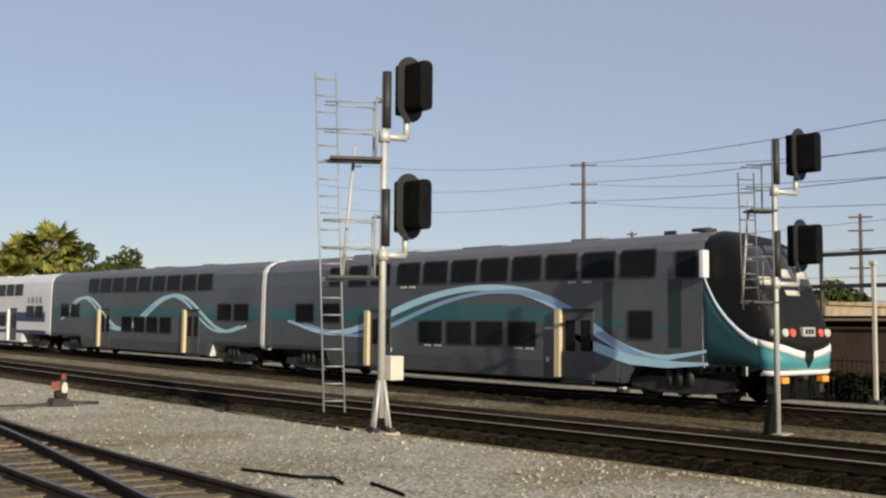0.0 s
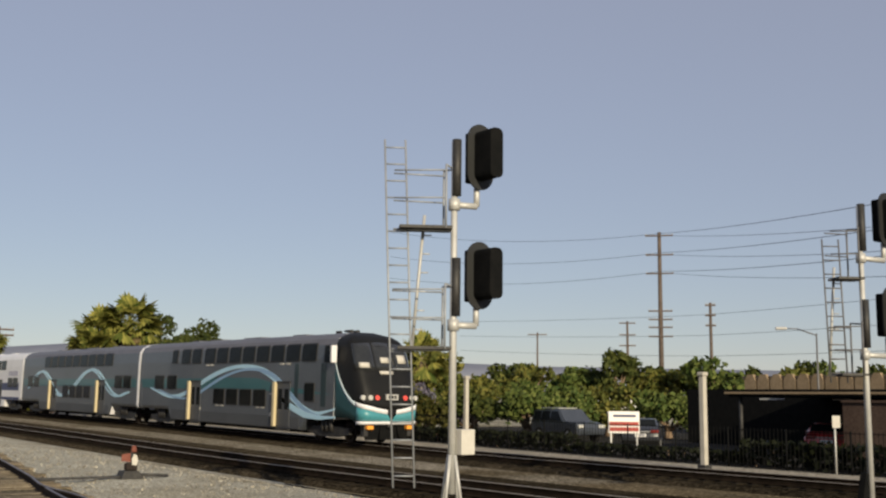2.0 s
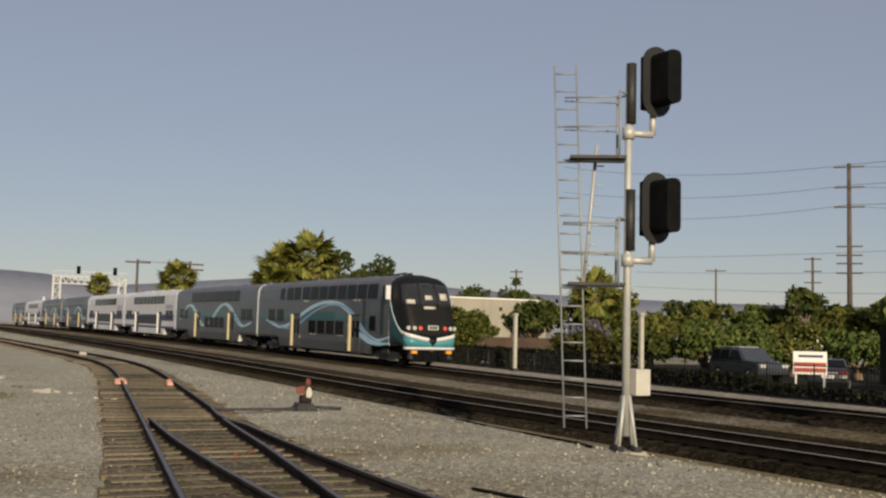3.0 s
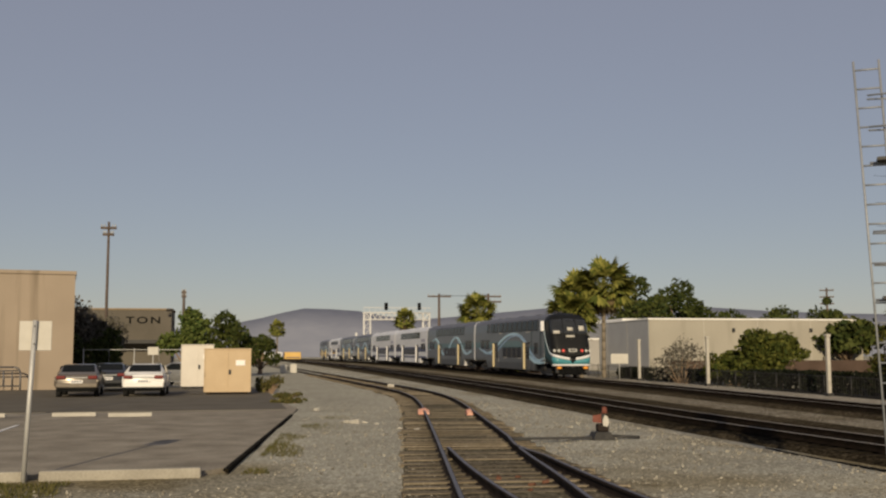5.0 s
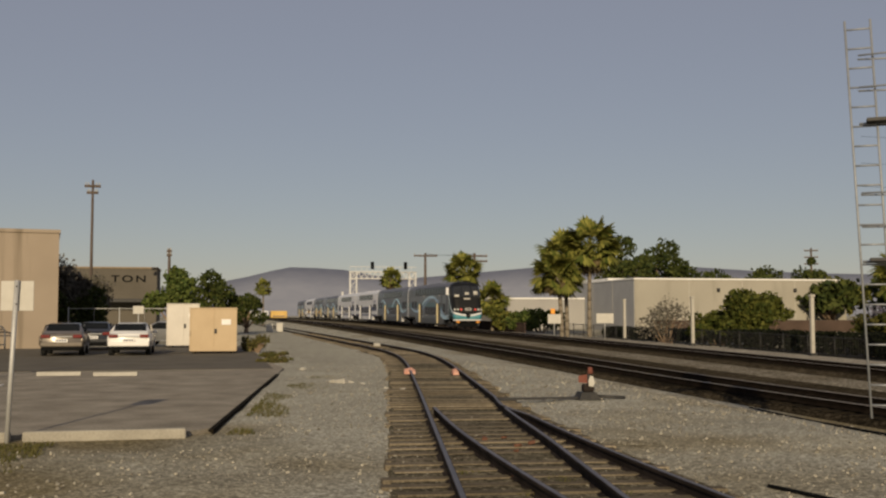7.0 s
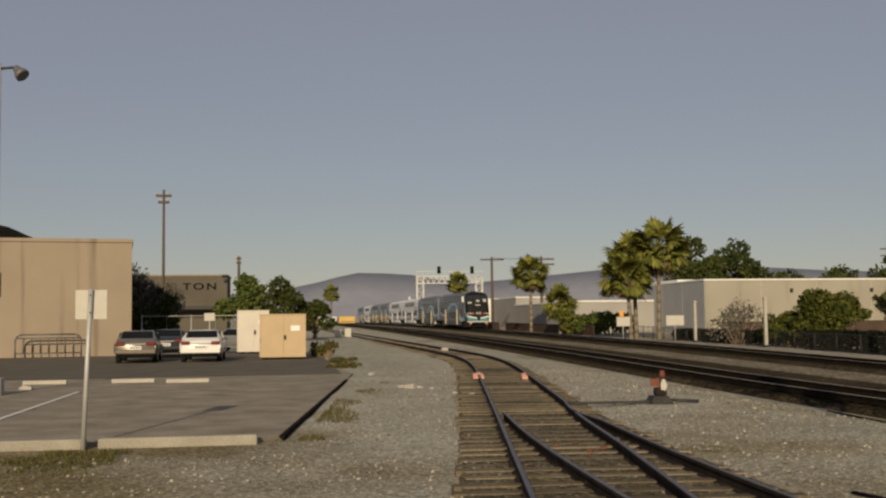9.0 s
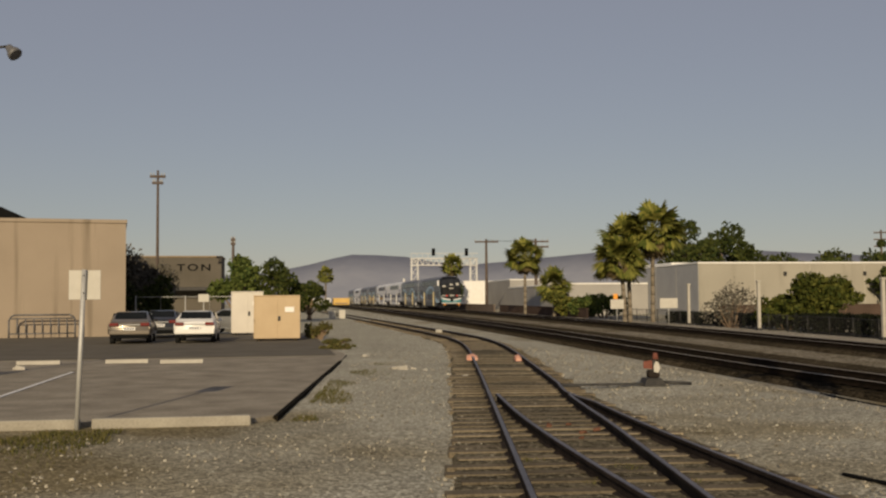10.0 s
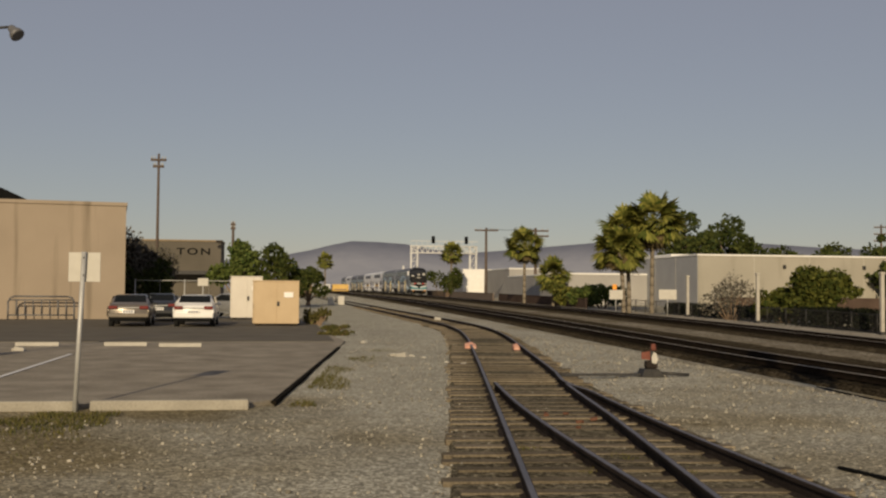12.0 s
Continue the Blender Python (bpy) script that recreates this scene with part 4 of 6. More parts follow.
    for a in () if deep else (20, 110, 200, 290):
        c, d = math.cos(radians(a)), math.sin(radians(a))
        tube_part("leg", s, M_GALV, (c * 0.21, d * 0.21, 0.02), (c * 0.06, d * 0.06, 0.92), 0.028, 0.034, 8)
        box_part("foot", s, M_DARKSTEEL, c * 0.21 - 0.07, c * 0.21 + 0.07, d * 0.21 - 0.07, d * 0.21 + 0.07, 0.0, 0.09, 0.015)
    return s


near_signal = signal_mast("signal_mast", "tall galvanised railway signal mast with two black heads and ladder", (10.68, 13.7, -0.12), 6.42, (6.25, 4.08), (4.88, 2.74), (-0.92, 0.585), (0.42, -0.22), (0.36, 0.08))
box_part("junction_box", near_signal, M_SIGNBACK, 0.06, 0.36, -0.2, 0.1, 0.92, 1.36, 0.02, "pale metal junction box")
far_signal = signal_mast("signal_mast", "further galvanised railway signal mast between the tracks", (20.3, 11.6, -0.55), 6.5, (6.36, 4.25), (4.97, 2.9), (-0.62, 0.40), (0.72, -0.22), (2.75, -0.65), M_STEELGREY, True)


# ---- yard things ----
M_RUSTRED = material("faded_red_paint", (0.14, 0.05, 0.036), (0.21, 0.085, 0.065), 0.75, scale=6, fine=30)


def switch_stand():
    s = thing("switch_stand", "low black switch stand with white and rusty targets and red lamp", "switch stand", (7.95, 21.6, -0.02))
    bm = bmesh.new()
    sweep(bm, [[(-0.26, v, 0.0), (-0.19, v, 0.17), (0.12, v, 0.17), (0.26, v, 0.0)] for v in (-0.18, 0.18)])
    part("base", bm, M_DARKSTEEL, s)
    box_part("gearbox", s, M_RAIL, -0.12, 0.13, -0.11, 0.11, 0.17, 0.34, 0.04)
    tube_part("spindle", s, M_DARKSTEEL, (0.02, 0, 0.3), (0.02, 0, 0.6), 0.025)
    bm = bmesh.new()
    sweep(bm, [[(u, v, w) for u, w in ((-0.02, 0.30), (-0.03, 0.42), (0.02, 0.53), (0.08, 0.5), (0.11, 0.38), (0.08, 0.28))] for v in (-0.14, -0.12)])
    part("target", bm, M_SIGNBACK, s, "white target plate")
    bm = bmesh.new()
    sweep(bm, [[(u, v, w) for u, w in ((-0.24, 0.38), (-0.24, 0.52), (-0.05, 0.55), (-0.04, 0.36))] for v in (-0.1, -0.08)])
    part("target", bm, M_RUSTRED, s, "rusty red target plate")
    tube_part("lamp", s, M_RUSTRED, (0.06, 0, 0.56), (0.06, 0, 0.70), 0.07, 0.045, 10, "red lamp on top")
    tube_part("lever", s, M_DARKSTEEL, (0.15, -0.05, 0.08), (0.78, -0.2, 0.05), 0.035)
    box_part("throw_rod", s, M_DARKSTEEL, -2.0, -0.2, -0.05, 0.05, 0.02, 0.07)
    return s


switch_stand()

# asphalt lot with kerb
bm = bmesh.new()
edge = [(-0.34, 16.75), (0.04, 17.25), (1.95, 32.6), (2.4, 36.5), (1.9, 44), (2.3, 62), (-60, 62), (-60, 16.75)]
sweep(bm, [[(x, y, -0.12) for x, y in edge], [(x, y, 0.012) for x, y in edge]])
tagged(link("parking_lot", bm, M_ASPHALT), "worn grey asphalt parking lot", "parking lot", kind="structure")
bm = bmesh.new()
sweep(bm, [[(-0.02 + 0.125 * (y - 16.75) + u, y, v) for u, v in ((-0.04, 0.0), (-0.04, 0.026), (0.04, 0.026), (0.04, -0.06))] for y in spread(16.8, 32.4, 2.0)])
tagged(link("lot_edge_timber", bm, M_TIE_DARK), "dark timber edging along the asphalt", "edging", kind="structure")
for x0, x1 in ((-2.72, -0.38), (-5.6, -2.9), (-8.4, -5.63), (-11.3, -8.43)):
    bm = bmesh.new()
    box(bm, x0, x1, 16.4, 16.58, -0.07, 0.095, 0.025)
    tagged(link("kerb", bm, M_KERB), "pale concrete kerb block at the lot edge", "kerb", "kerb blocks", "structure")


def wheel_stop(x, y, rz=0.0):
    s = tagged(link("wheel_stop", (lambda b: (sweep(b, [[(u, -0.09, 0.0), (u, -0.06, 0.11), (u, 0.06, 0.11), (u, 0.09, 0.0)] for u in (-0.62, 0.62)]), b)[1])(bmesh.new()), M_CONCRETE), "pale concrete wheel stop on the asphalt", "wheel stop", "wheel stops")
    s.matrix_basis = pose(x, y, 0.02, 0, 0, rz)


for x, y, rz in ((-4.45, 33.0, 0), (-2.8, 32.5, 0), (-7.0, 33.0, 0)):
    wheel_stop(x, y, rz)


def sign_post():
    s = thing("street_sign", "galvanised post with a white sign plate", "sign", (-2.92, 16.34, 0.0))
    tube_part("post", s, M_GALV, (0, 0, -0.1), (0.09, 0.0, 2.32), 0.036, None, 8)
    box_part("plate", s, M_SIGNBACK, -0.14, 0.32, 0.045, 0.06, 1.87, 2.31, 0.006, "white sign plate seen from behind")
    for u in (-0.13, 0.13):
        tube_part("bolt", s, M_DARKSTEEL, (0.09, 0.03, 2.1 + u), (0.09, -0.045, 2.1 + u), 0.012, None, 6)
    return s


sign_post()


def storage_box(name, label, mat, x0, x1, y0, y1, high):
    s = thing(name, label, "storage container", ((x0 + x1) / 2, y0, 0.02))
    w, d = (x1 - x0) / 2, y1 - y0
    box_part("body", s, mat, -w, w, 0.0, d, 0.1, high, 0.03)
    for u in (-w + 0.2, w - 0.2):
        box_part("skid", s, M_TIE_DARK, u - 0.08, u + 0.08, 0.05, d - 0.05, 0.0, 0.12)
    box_part("lid", s, mat, -w - 0.03, w + 0.03, -0.03, d + 0.03, high, high + 0.05, 0.01)
    for u in (-w * 0.98, 0.0, w * 0.98):
        box_part("rib", s, mat, u - 0.03, u + 0.03, -0.025, 0.0, 0.12, high - 0.02, 0.005)
    box_part("notice", s, M_WHITE, w * 0.35, w * 0.75, -0.035, -0.005, high - 0.75, high - 0.5, 0.0, "white notice plate")
    box_part("latch", s, M_DARKSTEEL, 0.05, 0.16, -0.05, -0.02, high * 0.45, high * 0.55)
    return s


storage_box("storage_box", "tan wooden storage box on skids in the lot", M_BOXTAN, -1.05, 1.1, 50.5, 52.5, 2.1)
storage_box("storage_box", "off-white metal storage box beside the tan one", M_BOXWHITE, -2.5, -0.75, 60.5, 62.5, 2.4)


def sedan(at, rz, paint, label):
    """A saloon car, seen from behind: its rear is at local -y."""
    c = thing("car", label, "car", at, "parked cars", rz=rz)
    prof = [(-2.3, 0.42), (-2.32, 0.75), (-2.2, 0.98), (-1.65, 1.02), (-1.0, 1.42), (0.3, 1.46), (1.15, 1.0), (2.1, 0.86), (2.3, 0.6), (2.28, 0.35), (1.85, 0.3), (-1.9, 0.32)]
    bm = bmesh.new()
    rings = []
    for x, sq in ((-0.9, 0.0), (-0.86, 1.0), (0.86, 1.0), (0.9, 0.0)):
        ring = []
        for y, z in prof:
            top = max(0.0, z - 0.95) / 0.5
            inset = 0.2 * top
            ring.append((x * (1 - inset) , y * (0.985 if sq == 0 else 1), z if sq else min(z, 1.3) * (0.99)))
        rings.append(ring)
    sweep(bm, rings, smooth=False)
    bmesh.ops.bevel(bm, geom=[e for e in bm.edges if e.calc_face_angle(0) > 0.5], offset=0.085, segments=3, affect="EDGES")
    for f in bm.faces:
        f.smooth = True
    body = part("body", bm, paint, c)
    bm = bmesh.new()
    sweep(bm, [[(x, -1.69, 1.04), (x * 0.9, -1.08, 1.41), (x * 0.9, -1.0, 1.40), (x, -1.5, 1.02)] for x in (-0.72, 0.72)])
    part("rear_window", bm, M_GLASS, body, "dark rear window")
    for s in (-1, 1):
        bm = bmesh.new()
        sweep(bm, [[(s * (0.86 - o), -1.3, 1.0), (s * (0.78 - o), -0.85, 1.36), (s * (0.78 - o), 0.2, 1.38), (s * (0.86 - o), 0.85, 1.02)] for o in (0.06, -0.025)])
        part("side_window", bm, M_GLASS, body)
        box_part("tail_lamp", c, M_TAILLAMP, s * 0.66 - 0.19, s * 0.66 + 0.19, -2.36, -2.15, 0.80, 0.95, 0.03, "dark red tail lamp")
        box_part("mirror", c, paint, s * 0.98 - 0.08, s * 0.98 + 0.08, 0.6, 0.72, 0.95, 1.08, 0.02)
        for y in (-1.4, 1.42):
            w = tube_part("wheel", c, M_TYRE, (s * 0.68, y, 0.32), (s * 0.9, y, 0.32), 0.32, None, 18)
            tube_part("rim", w, M_GALV, (s * 0.88, y, 0.32), (s * 0.915, y, 0.32), 0.2, 0.17, 14)
    box_part("bumper", c, paint, -0.88, 0.88, -2.42, -2.2, 0.42, 0.64, 0.05)
    box_part("valance", c, M_BLACK, -0.82, 0.82, -2.38, -2.1, 0.26, 0.42, 0.03, "black lower bumper")
    box_part("boot_trim", c, M_GALV, -0.45, 0.45, -2.36, -2.3, 0.84, 0.88, 0.01, "bright strip on the boot lid")
    plate = box_part("number_plate", c, M_WHITE, -0.26, 0.26, -2.44, -2.41, 0.62, 0.76, 0.0, "pale plate with plain bars")
    for k in range(4):
        box_part("bar", plate, M_NAVY, -0.2 + 0.11 * k, -0.13 + 0.11 * k, -2.447, -2.435, 0.66, 0.73)
    return c


M_CARGREY = material("champagne_car_paint", (0.17, 0.145, 0.115), (0.205, 0.175, 0.14), 0.3, 0.4, scale=1, fine=6, coat=0.6)
M_CARWHITE = material("white_car_paint", (0.74, 0.73, 0.70), (0.80, 0.79, 0.76), 0.3, scale=1, fine=6, coat=0.6)
M_CARDARK = material("dark_car_paint", (0.02, 0.022, 0.026), (0.03, 0.032, 0.036), 0.3, 0.2, scale=1, fine=6, coat=0.6)
M_CARSILVER = material("silver_car_paint", (0.30, 0.31, 0.33), (0.36, 0.37, 0.39), 0.35, 0.5, scale=1, fine=6, coat=0.6)
sedan((-6.55, 50.6, 0.02), 3, M_CARGREY, "dark champagne saloon car parked in the lot")
sedan((-3.62, 50.6, 0.02), 0, M_CARWHITE, "white saloon car parked in the lot")
sedan((-5.95, 57.5, 0.02), 2, M_CARDARK, "dark parked car beyond the champagne saloon")
sedan((-2.6, 64.5, 0.02), 60, M_CARSILVER, "silver parked car behind the white saloon")


def bike_rack():
    """Hoops on a bottom rail, with rounded ends."""
    r = thing("bike_rack", "dull steel bicycle rack before the tan wall", "rack", (-12.3, 58.7, 0.02), rz=8.3)
    bm = bmesh.new()
    pts = [(-1.65, 0.0), (-1.65, 0.95), (-1.55, 1.15), (-1.35, 1.24), (1.35, 1.24), (1.55, 1.15), (1.65, 0.95), (1.65, 0.0)]
    for (u0, w0), (u1, w1) in zip(pts, pts[1:]):
        tube(bm, (u0, 0, w0), (u1, 0, w1), 0.045, None, 8)
    part("frame", bm, M_STEELGREY, r)
    for z in (0.25, 1.05):
        tube_part("rail", r, M_STEELGREY, (-1.62, 0.02, z), (1.62, 0.02, z), 0.035, None, 8)
    for k in range(1, 8):
        u = -1.65 + 0.4125 * k
        tube_part("upright", r, M_STEELGREY, (u, 0.02, 0.25), (u, 0.02, 1.05), 0.028 if k not in (1, 6) else 0.045, None, 8)
    return r


bike_rack()


# ---- buildings ----
def tan_building():
    b = thing("building", "plain tan stucco building with water stains under the parapet", "building", (-8.25, 60.3, 0), rz=8.3)
    box_part("wall", b, M_STUCCO, -32, 0, 0, 26, 0.0, 6.28, 0.0)
    box_part("parapet", b, M_STUCCO, -32.08, 0.06, -0.08, 26.08, 6.28, 6.48, 0.02)
    bm = bmesh.new()
    sweep(bm, [[(-32, y, 6.4), (-4.5, y, 6.4), (-6.9, y, 7.5), (-32, y, 13)] for y in (5, 24)])
    part("roof", bm, M_BLACK, b, "dark pitched roof behind the parapet")
    w = box_part("window", b, M_DARKSTEEL, -8.0, -6.75, -0.08, 0.04, 3.3, 4.6, 0.02)
    box_part("pane", w, M_GLASS, -7.9, -6.85, -0.1, -0.06, 3.4, 4.5)
    return b


tan_building()


# cool grey of the warehouse's shaded side, put into its colour
M_SHADEGREY = material("shade_side_grey", (0.33, 0.335, 0.345), (0.40, 0.405, 0.41), 0.85, scale=0.3, fine=12, bump=0.1)


def warehouse():
    b = thing("warehouse", "long low cream concrete warehouse beyond the tracks", "warehouse", (0, 0, 0))
    box_part("wall", b, M_WAREHOUSE, 43, 67.7, 103, 125, 0, 5.55, 0.0)
    box_part("coping", b, M_WHITE, 42.9, 67.8, 102.9, 125.1, 5.55, 5.72, 0.02)
    for k in range(1, 4):
        box_part("panel_joint", b, M_CONCRETE, 43 + 6.17 * k - 0.04, 43 + 6.17 * k + 0.04, 102.985, 103.02, 0, 5.5)
    for k in range(1, 4):
        box_part("panel_joint", b, M_CONCRETE, 42.955, 42.99, 103 + 6.1 * k - 0.04, 103 + 6.1 * k + 0.04, 0, 5.5)
    box_part("side_wall", b, M_SHADEGREY, 42.97, 43.0, 103.05, 124.9, 0.0, 5.5, 0.0, "side wall with its grey shade put into the colour")
    for x in (52.5, 61.5):
        box_part("wall_lamp", b, M_DARKSTEEL, x - 0.15, x + 0.15, 102.8, 103, 4.3, 4.7, 0.02)
    box_part("roof_unit", b, M_WHITE, 43.6, 48, 112, 120, 5.6, 6.0, 0.05, "white rooftop unit")
    box_part("roof_unit", b, M_WHITE, 43.5, 46, 121, 124, 5.6, 6.1, 0.05, "white rooftop unit")
    box_part("low_wall", b, M_BROWNWALL, 44, 90, 99.5, 99.9, -0.2, 1.3, 0.02, "brown yard wall")
    return b


warehouse()


# ---- plants ----
def leaf_card(bm, c, size, rng):
    a = Vector((rng.uniform(-1, 1), rng.uniform(-1, 1), rng.uniform(-0.6, 0.9))).normalized()
    u = a.orthogonal().normalized()
    v = a.cross(u)
    t = rng.uniform(0, 6.28)
    u, v = u * math.cos(t) + v * math.sin(t), v * math.cos(t) - u * math.sin(t)
    s = size * rng.uniform(0.6, 1.3)
    bm.faces.new([bm.verts.new(c + u * s), bm.verts.new(c + v * s * 0.55), bm.verts.new(c - u * s), bm.verts.new(c - v * s * 0.55)])


def crown_mesh(clumps, count, size, rng):
    """Leaves gathered on the outer parts of several uneven clumps: rows of centre and radii."""
    bm = bmesh.new()
    total = sum(r[0] * r[2] for _, r in clumps)
    for c, r in clumps:
        for _ in range(int(count * r[0] * r[2] / total)):
            d = Vector((rng.gauss(0, 1), rng.gauss(0, 1), rng.gauss(0, 1))).normalized()
            k = rng.uniform(0.45, 1.0) ** 0.6
            wob = 0.8 + 0.35 * noise.noise(Vector(c) + d * 2.1)
            leaf_card(bm, Vector(c) + Vector((d.x * r[0], d.y * r[1], d.z * r[2])) * k * wob, size, rng)
    return bm


def tree(name, label, at, high, wide, mat, trunk=0.35, count=2200, size=0.22, seed=0, clear=0.3, group="", category="tree"):
    rng = random.Random(seed)
    t = thing(name, label, category, (at[0], at[1], ground_z(*at) - 0.05), group)
    bm = bmesh.new()
    fork = high * clear
    tube(bm, (0, 0, 0), (0.05, 0.02, fork), wide * 0.05 + 0.06, wide * 0.035 + 0.04, 9)
    clumps = []
    n = 7
    for k in range(n):
        a = 2 * math.pi * k / n + rng.uniform(-0.4, 0.4)
        rr = wide * rng.uniform(0.18, 0.33)
        c = Vector((math.cos(a) * rr, math.sin(a) * rr, fork + (high - fork) * rng.uniform(0.25, 0.72)))
        tube(bm, (0.05, 0.02, fork * 0.9), c, wide * 0.02 + 0.03, 0.02, 6)
        rad = wide * rng.uniform(0.18, 0.27)
        clumps.append((c, (rad, rad, rad * rng.uniform(0.7, 0.95))))
    top = Vector((rng.uniform(-0.1, 0.1) * wide, 0, high - wide * 0.2))
    tube(bm, (0.05, 0.02, fork * 0.9), top, wide * 0.02 + 0.03, 0.02, 6)
    clumps.append((top, (wide * 0.24, wide * 0.24, wide * 0.2)))
    part("trunk", bm, M_BARK, t)
    part("crown", crown_mesh(clumps, count, size, rng), mat, t)
    return t


def shrub(name, label, at, high, wide, mat, count=1600, size=0.16, seed=0, deep=None):
    rng = random.Random(seed)
    t = thing(name, label, "bush", (at[0], at[1], ground_z(*at) - 0.05), "bushes")
    bm = bmesh.new()
    clumps = []
    deep = deep or wide * 0.7
    for k in range(13):
        c = Vector((rng.uniform(-0.42, 0.42) * wide, rng.uniform(-0.3, 0.3) * deep, high * rng.uniform(0.25, 0.68)))
        tube(bm, (c.x * 0.2, c.y * 0.2, 0), c, 0.05, 0.015, 5)
        r = rng.uniform(0.12, 0.32)
        clumps.append((c, (wide * r, deep * r, high * r * rng.uniform(0.8, 1.3))))
    part("stems", bm, M_BARK, t)
    part("leaves", crown_mesh(clumps, count, size, rng), mat, t)
    return t


def palm(at, high, spread_r, seed, lean=(0, 0), label="fan palm with a ragged crown and dry skirt"):
    """A fan palm: ringed trunk, skirt of dry fronds and a round crown of fans."""
    rng = random.Random(seed)
    t = thing("palm_tree", label, "palm", (at[0], at[1], ground_z(*at) - 0.05), "palms")
    bm = bmesh.new()
    stem = high - spread_r * 0.9
    n = 10
    for k in range(n):
        f0, f1 = k / n, (k + 1) / n
        p0 = Vector((lean[0] * f0 * f0, lean[1] * f0 * f0, stem * f0))
        p1 = Vector((lean[0] * f1 * f1, lean[1] * f1 * f1, stem * f1))
        tube(bm, p0, p1, 0.19 - 0.05 * f0, 0.19 - 0.05 * f1, 9)
    part("trunk", bm, M_PALMTRUNK, t)
    head = Vector((lean[0], lean[1], stem))

    def fans(count, lo, hi, reach, bm):
        for _ in range(count):
            a, e = rng.uniform(0, 6.283), radians(rng.uniform(lo, hi))
            d = Vector((math.cos(a) * math.cos(e), math.sin(a) * math.cos(e), math.sin(e)))
            r = reach * rng.uniform(0.6, 1.06)
            hub = head + d * r * 0.55
            side = d.cross(Vector((0, 0, 1))).normalized() if abs(d.z) < 0.97 else Vector((1, 0, 0))
            up = side.cross(d)
            twist = rng.uniform(-0.5, 0.5)
            side = side * math.cos(twist) + up * math.sin(twist)
            tube(bm, head, hub, 0.03, 0.02, 4, False)
            for k in range(13):
                b = radians(-84 + 14 * k)
                tip = hub + (d * math.cos(b) + side * math.sin(b)) * r * 0.46 * rng.uniform(0.85, 1.1) + Vector((0, 0, -0.2 * r * abs(math.sin(b)) - 0.1 * r))
                w = (side * math.cos(b) - d * math.sin(b)) * 0.13 * r * 0.46
                mid = hub.lerp(tip, 0.55)
                bm.faces.new([bm.verts.new(hub), bm.verts.new(mid + w), bm.verts.new(tip), bm.verts.new(mid - w)])
    bm = bmesh.new()
    fans(74, -50, 88, spread_r, bm)
    part("crown", bm, M_PALM, t, "green and yellow fan fronds")
    bm = bmesh.new()
    fans(18, -85, -40, spread_r * 0.75, bm)
    part("skirt", bm, M_PALMDRY, t, "dry hanging fronds")
    return t


palm((30.5, 82.6), 10.4, 3.0, 3, (0.1, 0))
palm((28.9, 83.6), 9.3, 2.9, 4, (-0.2, 0.2))
palm((27.9, 82.0), 7.7, 2.6, 5, (-0.4, 0))
palm((28.0, 117.0), 9.2, 2.7, 6, label="bushy fan palm beside the fence")
palm((28.9, 173.0), 9.6, 2.3, 7, label="distant fan palm beside the tracks")
palm((9.2, 200.0), 9.0, 2.0, 8, label="distant palm beside the line")
palm((46.4, 63.9), 7.3, 2.4, 9, label="fan palm among the trees beyond the fence")
tree("tree", "dark green leafy tree behind the palms", (48.6, 120.0), 11.6, 8.5, M_LEAF2, seed=21, count=2600, size=0.3)
tree("tree", "round dark tree behind the warehouse", (61.5, 136.4), 12.5, 9.4, M_LEAF2, seed=22, count=3000, size=0.3)
for k, (x, y, h, w) in enumerate(((72, 141, 8.6, 8), (78, 140, 9.2, 9), (66, 141, 8.2, 6), (84, 138, 8.8, 8))):
    tree("tree", "dark tree top showing over the warehouse roof", (x, y), h, w, M_LEAF2, seed=30 + k, count=1300, size=0.32, group="trees over the roof")
tree("tree", "narrow dark cypress behind the warehouse", (77.9, 126), 9.4, 3.0, M_LEAF2, seed=41, count=1200, size=0.25)
shrub("bush", "grey leafless twiggy bush by the fence", (31.4, 69.5), 3.9, 4.2, M_GREYLEAF, seed=51, count=1500, size=0.10)
shrub("bush", "big dark green bush by the fence", (34.9, 63.4), 4.5, 5.4, M_OLIVE, seed=58, count=7000, size=0.17, deep=4.4)
shrub("bush", "low spreading olive bush by the fence", (33.0, 65.0), 2.9, 4.6, M_OLIVE, seed=59, count=3600, size=0.16, deep=3.4)
shrub("bush", "big dark green bush by the fence", (35.0, 48.8), 3.2, 4.0, M_BUSH, seed=53, count=3600, size=0.17, deep=4.0)
palm((29.0, 108.0), 5.6, 2.3, 14, label="low bushy fan palm beside the fence")
shrub("bush", "green bush below the palm", (30.4, 105.0), 3.2, 4.4, M_LEAFY, seed=54, count=2200, size=0.2)
shrub("bush", "green bush below the palm", (31.8, 100.0), 3.4, 6.0, M_LEAF, seed=55, count=2200, size=0.2)
shrub("bush", "dark bush beside the distant palm", (27.6, 172.0), 7.0, 5.5, M_LEAF2, seed=56, count=1600, size=0.25)
for k, (x, y, h, w, m) in enumerate(((40.6, 45.4, 4.6, 5.0, M_LEAF), (43.6, 45.0, 4.0, 4.6, M_LEAF), (42.0, 52.0, 5.0, 5.6, M_LEAFY), (47.0, 45.0, 4.4, 5.0, M_LEAFY), (38.4, 48.0, 3.8, 4.4, M_LEAF2), (49.0, 42.0, 3.8, 4.8, M_LEAF))):
    tree("tree", "low leafy green tree beyond the fence", (x, y), h * 0.78, w, m, seed=60 + k, count=2000, size=0.19, clear=0.15, group="trees beyond the fence")
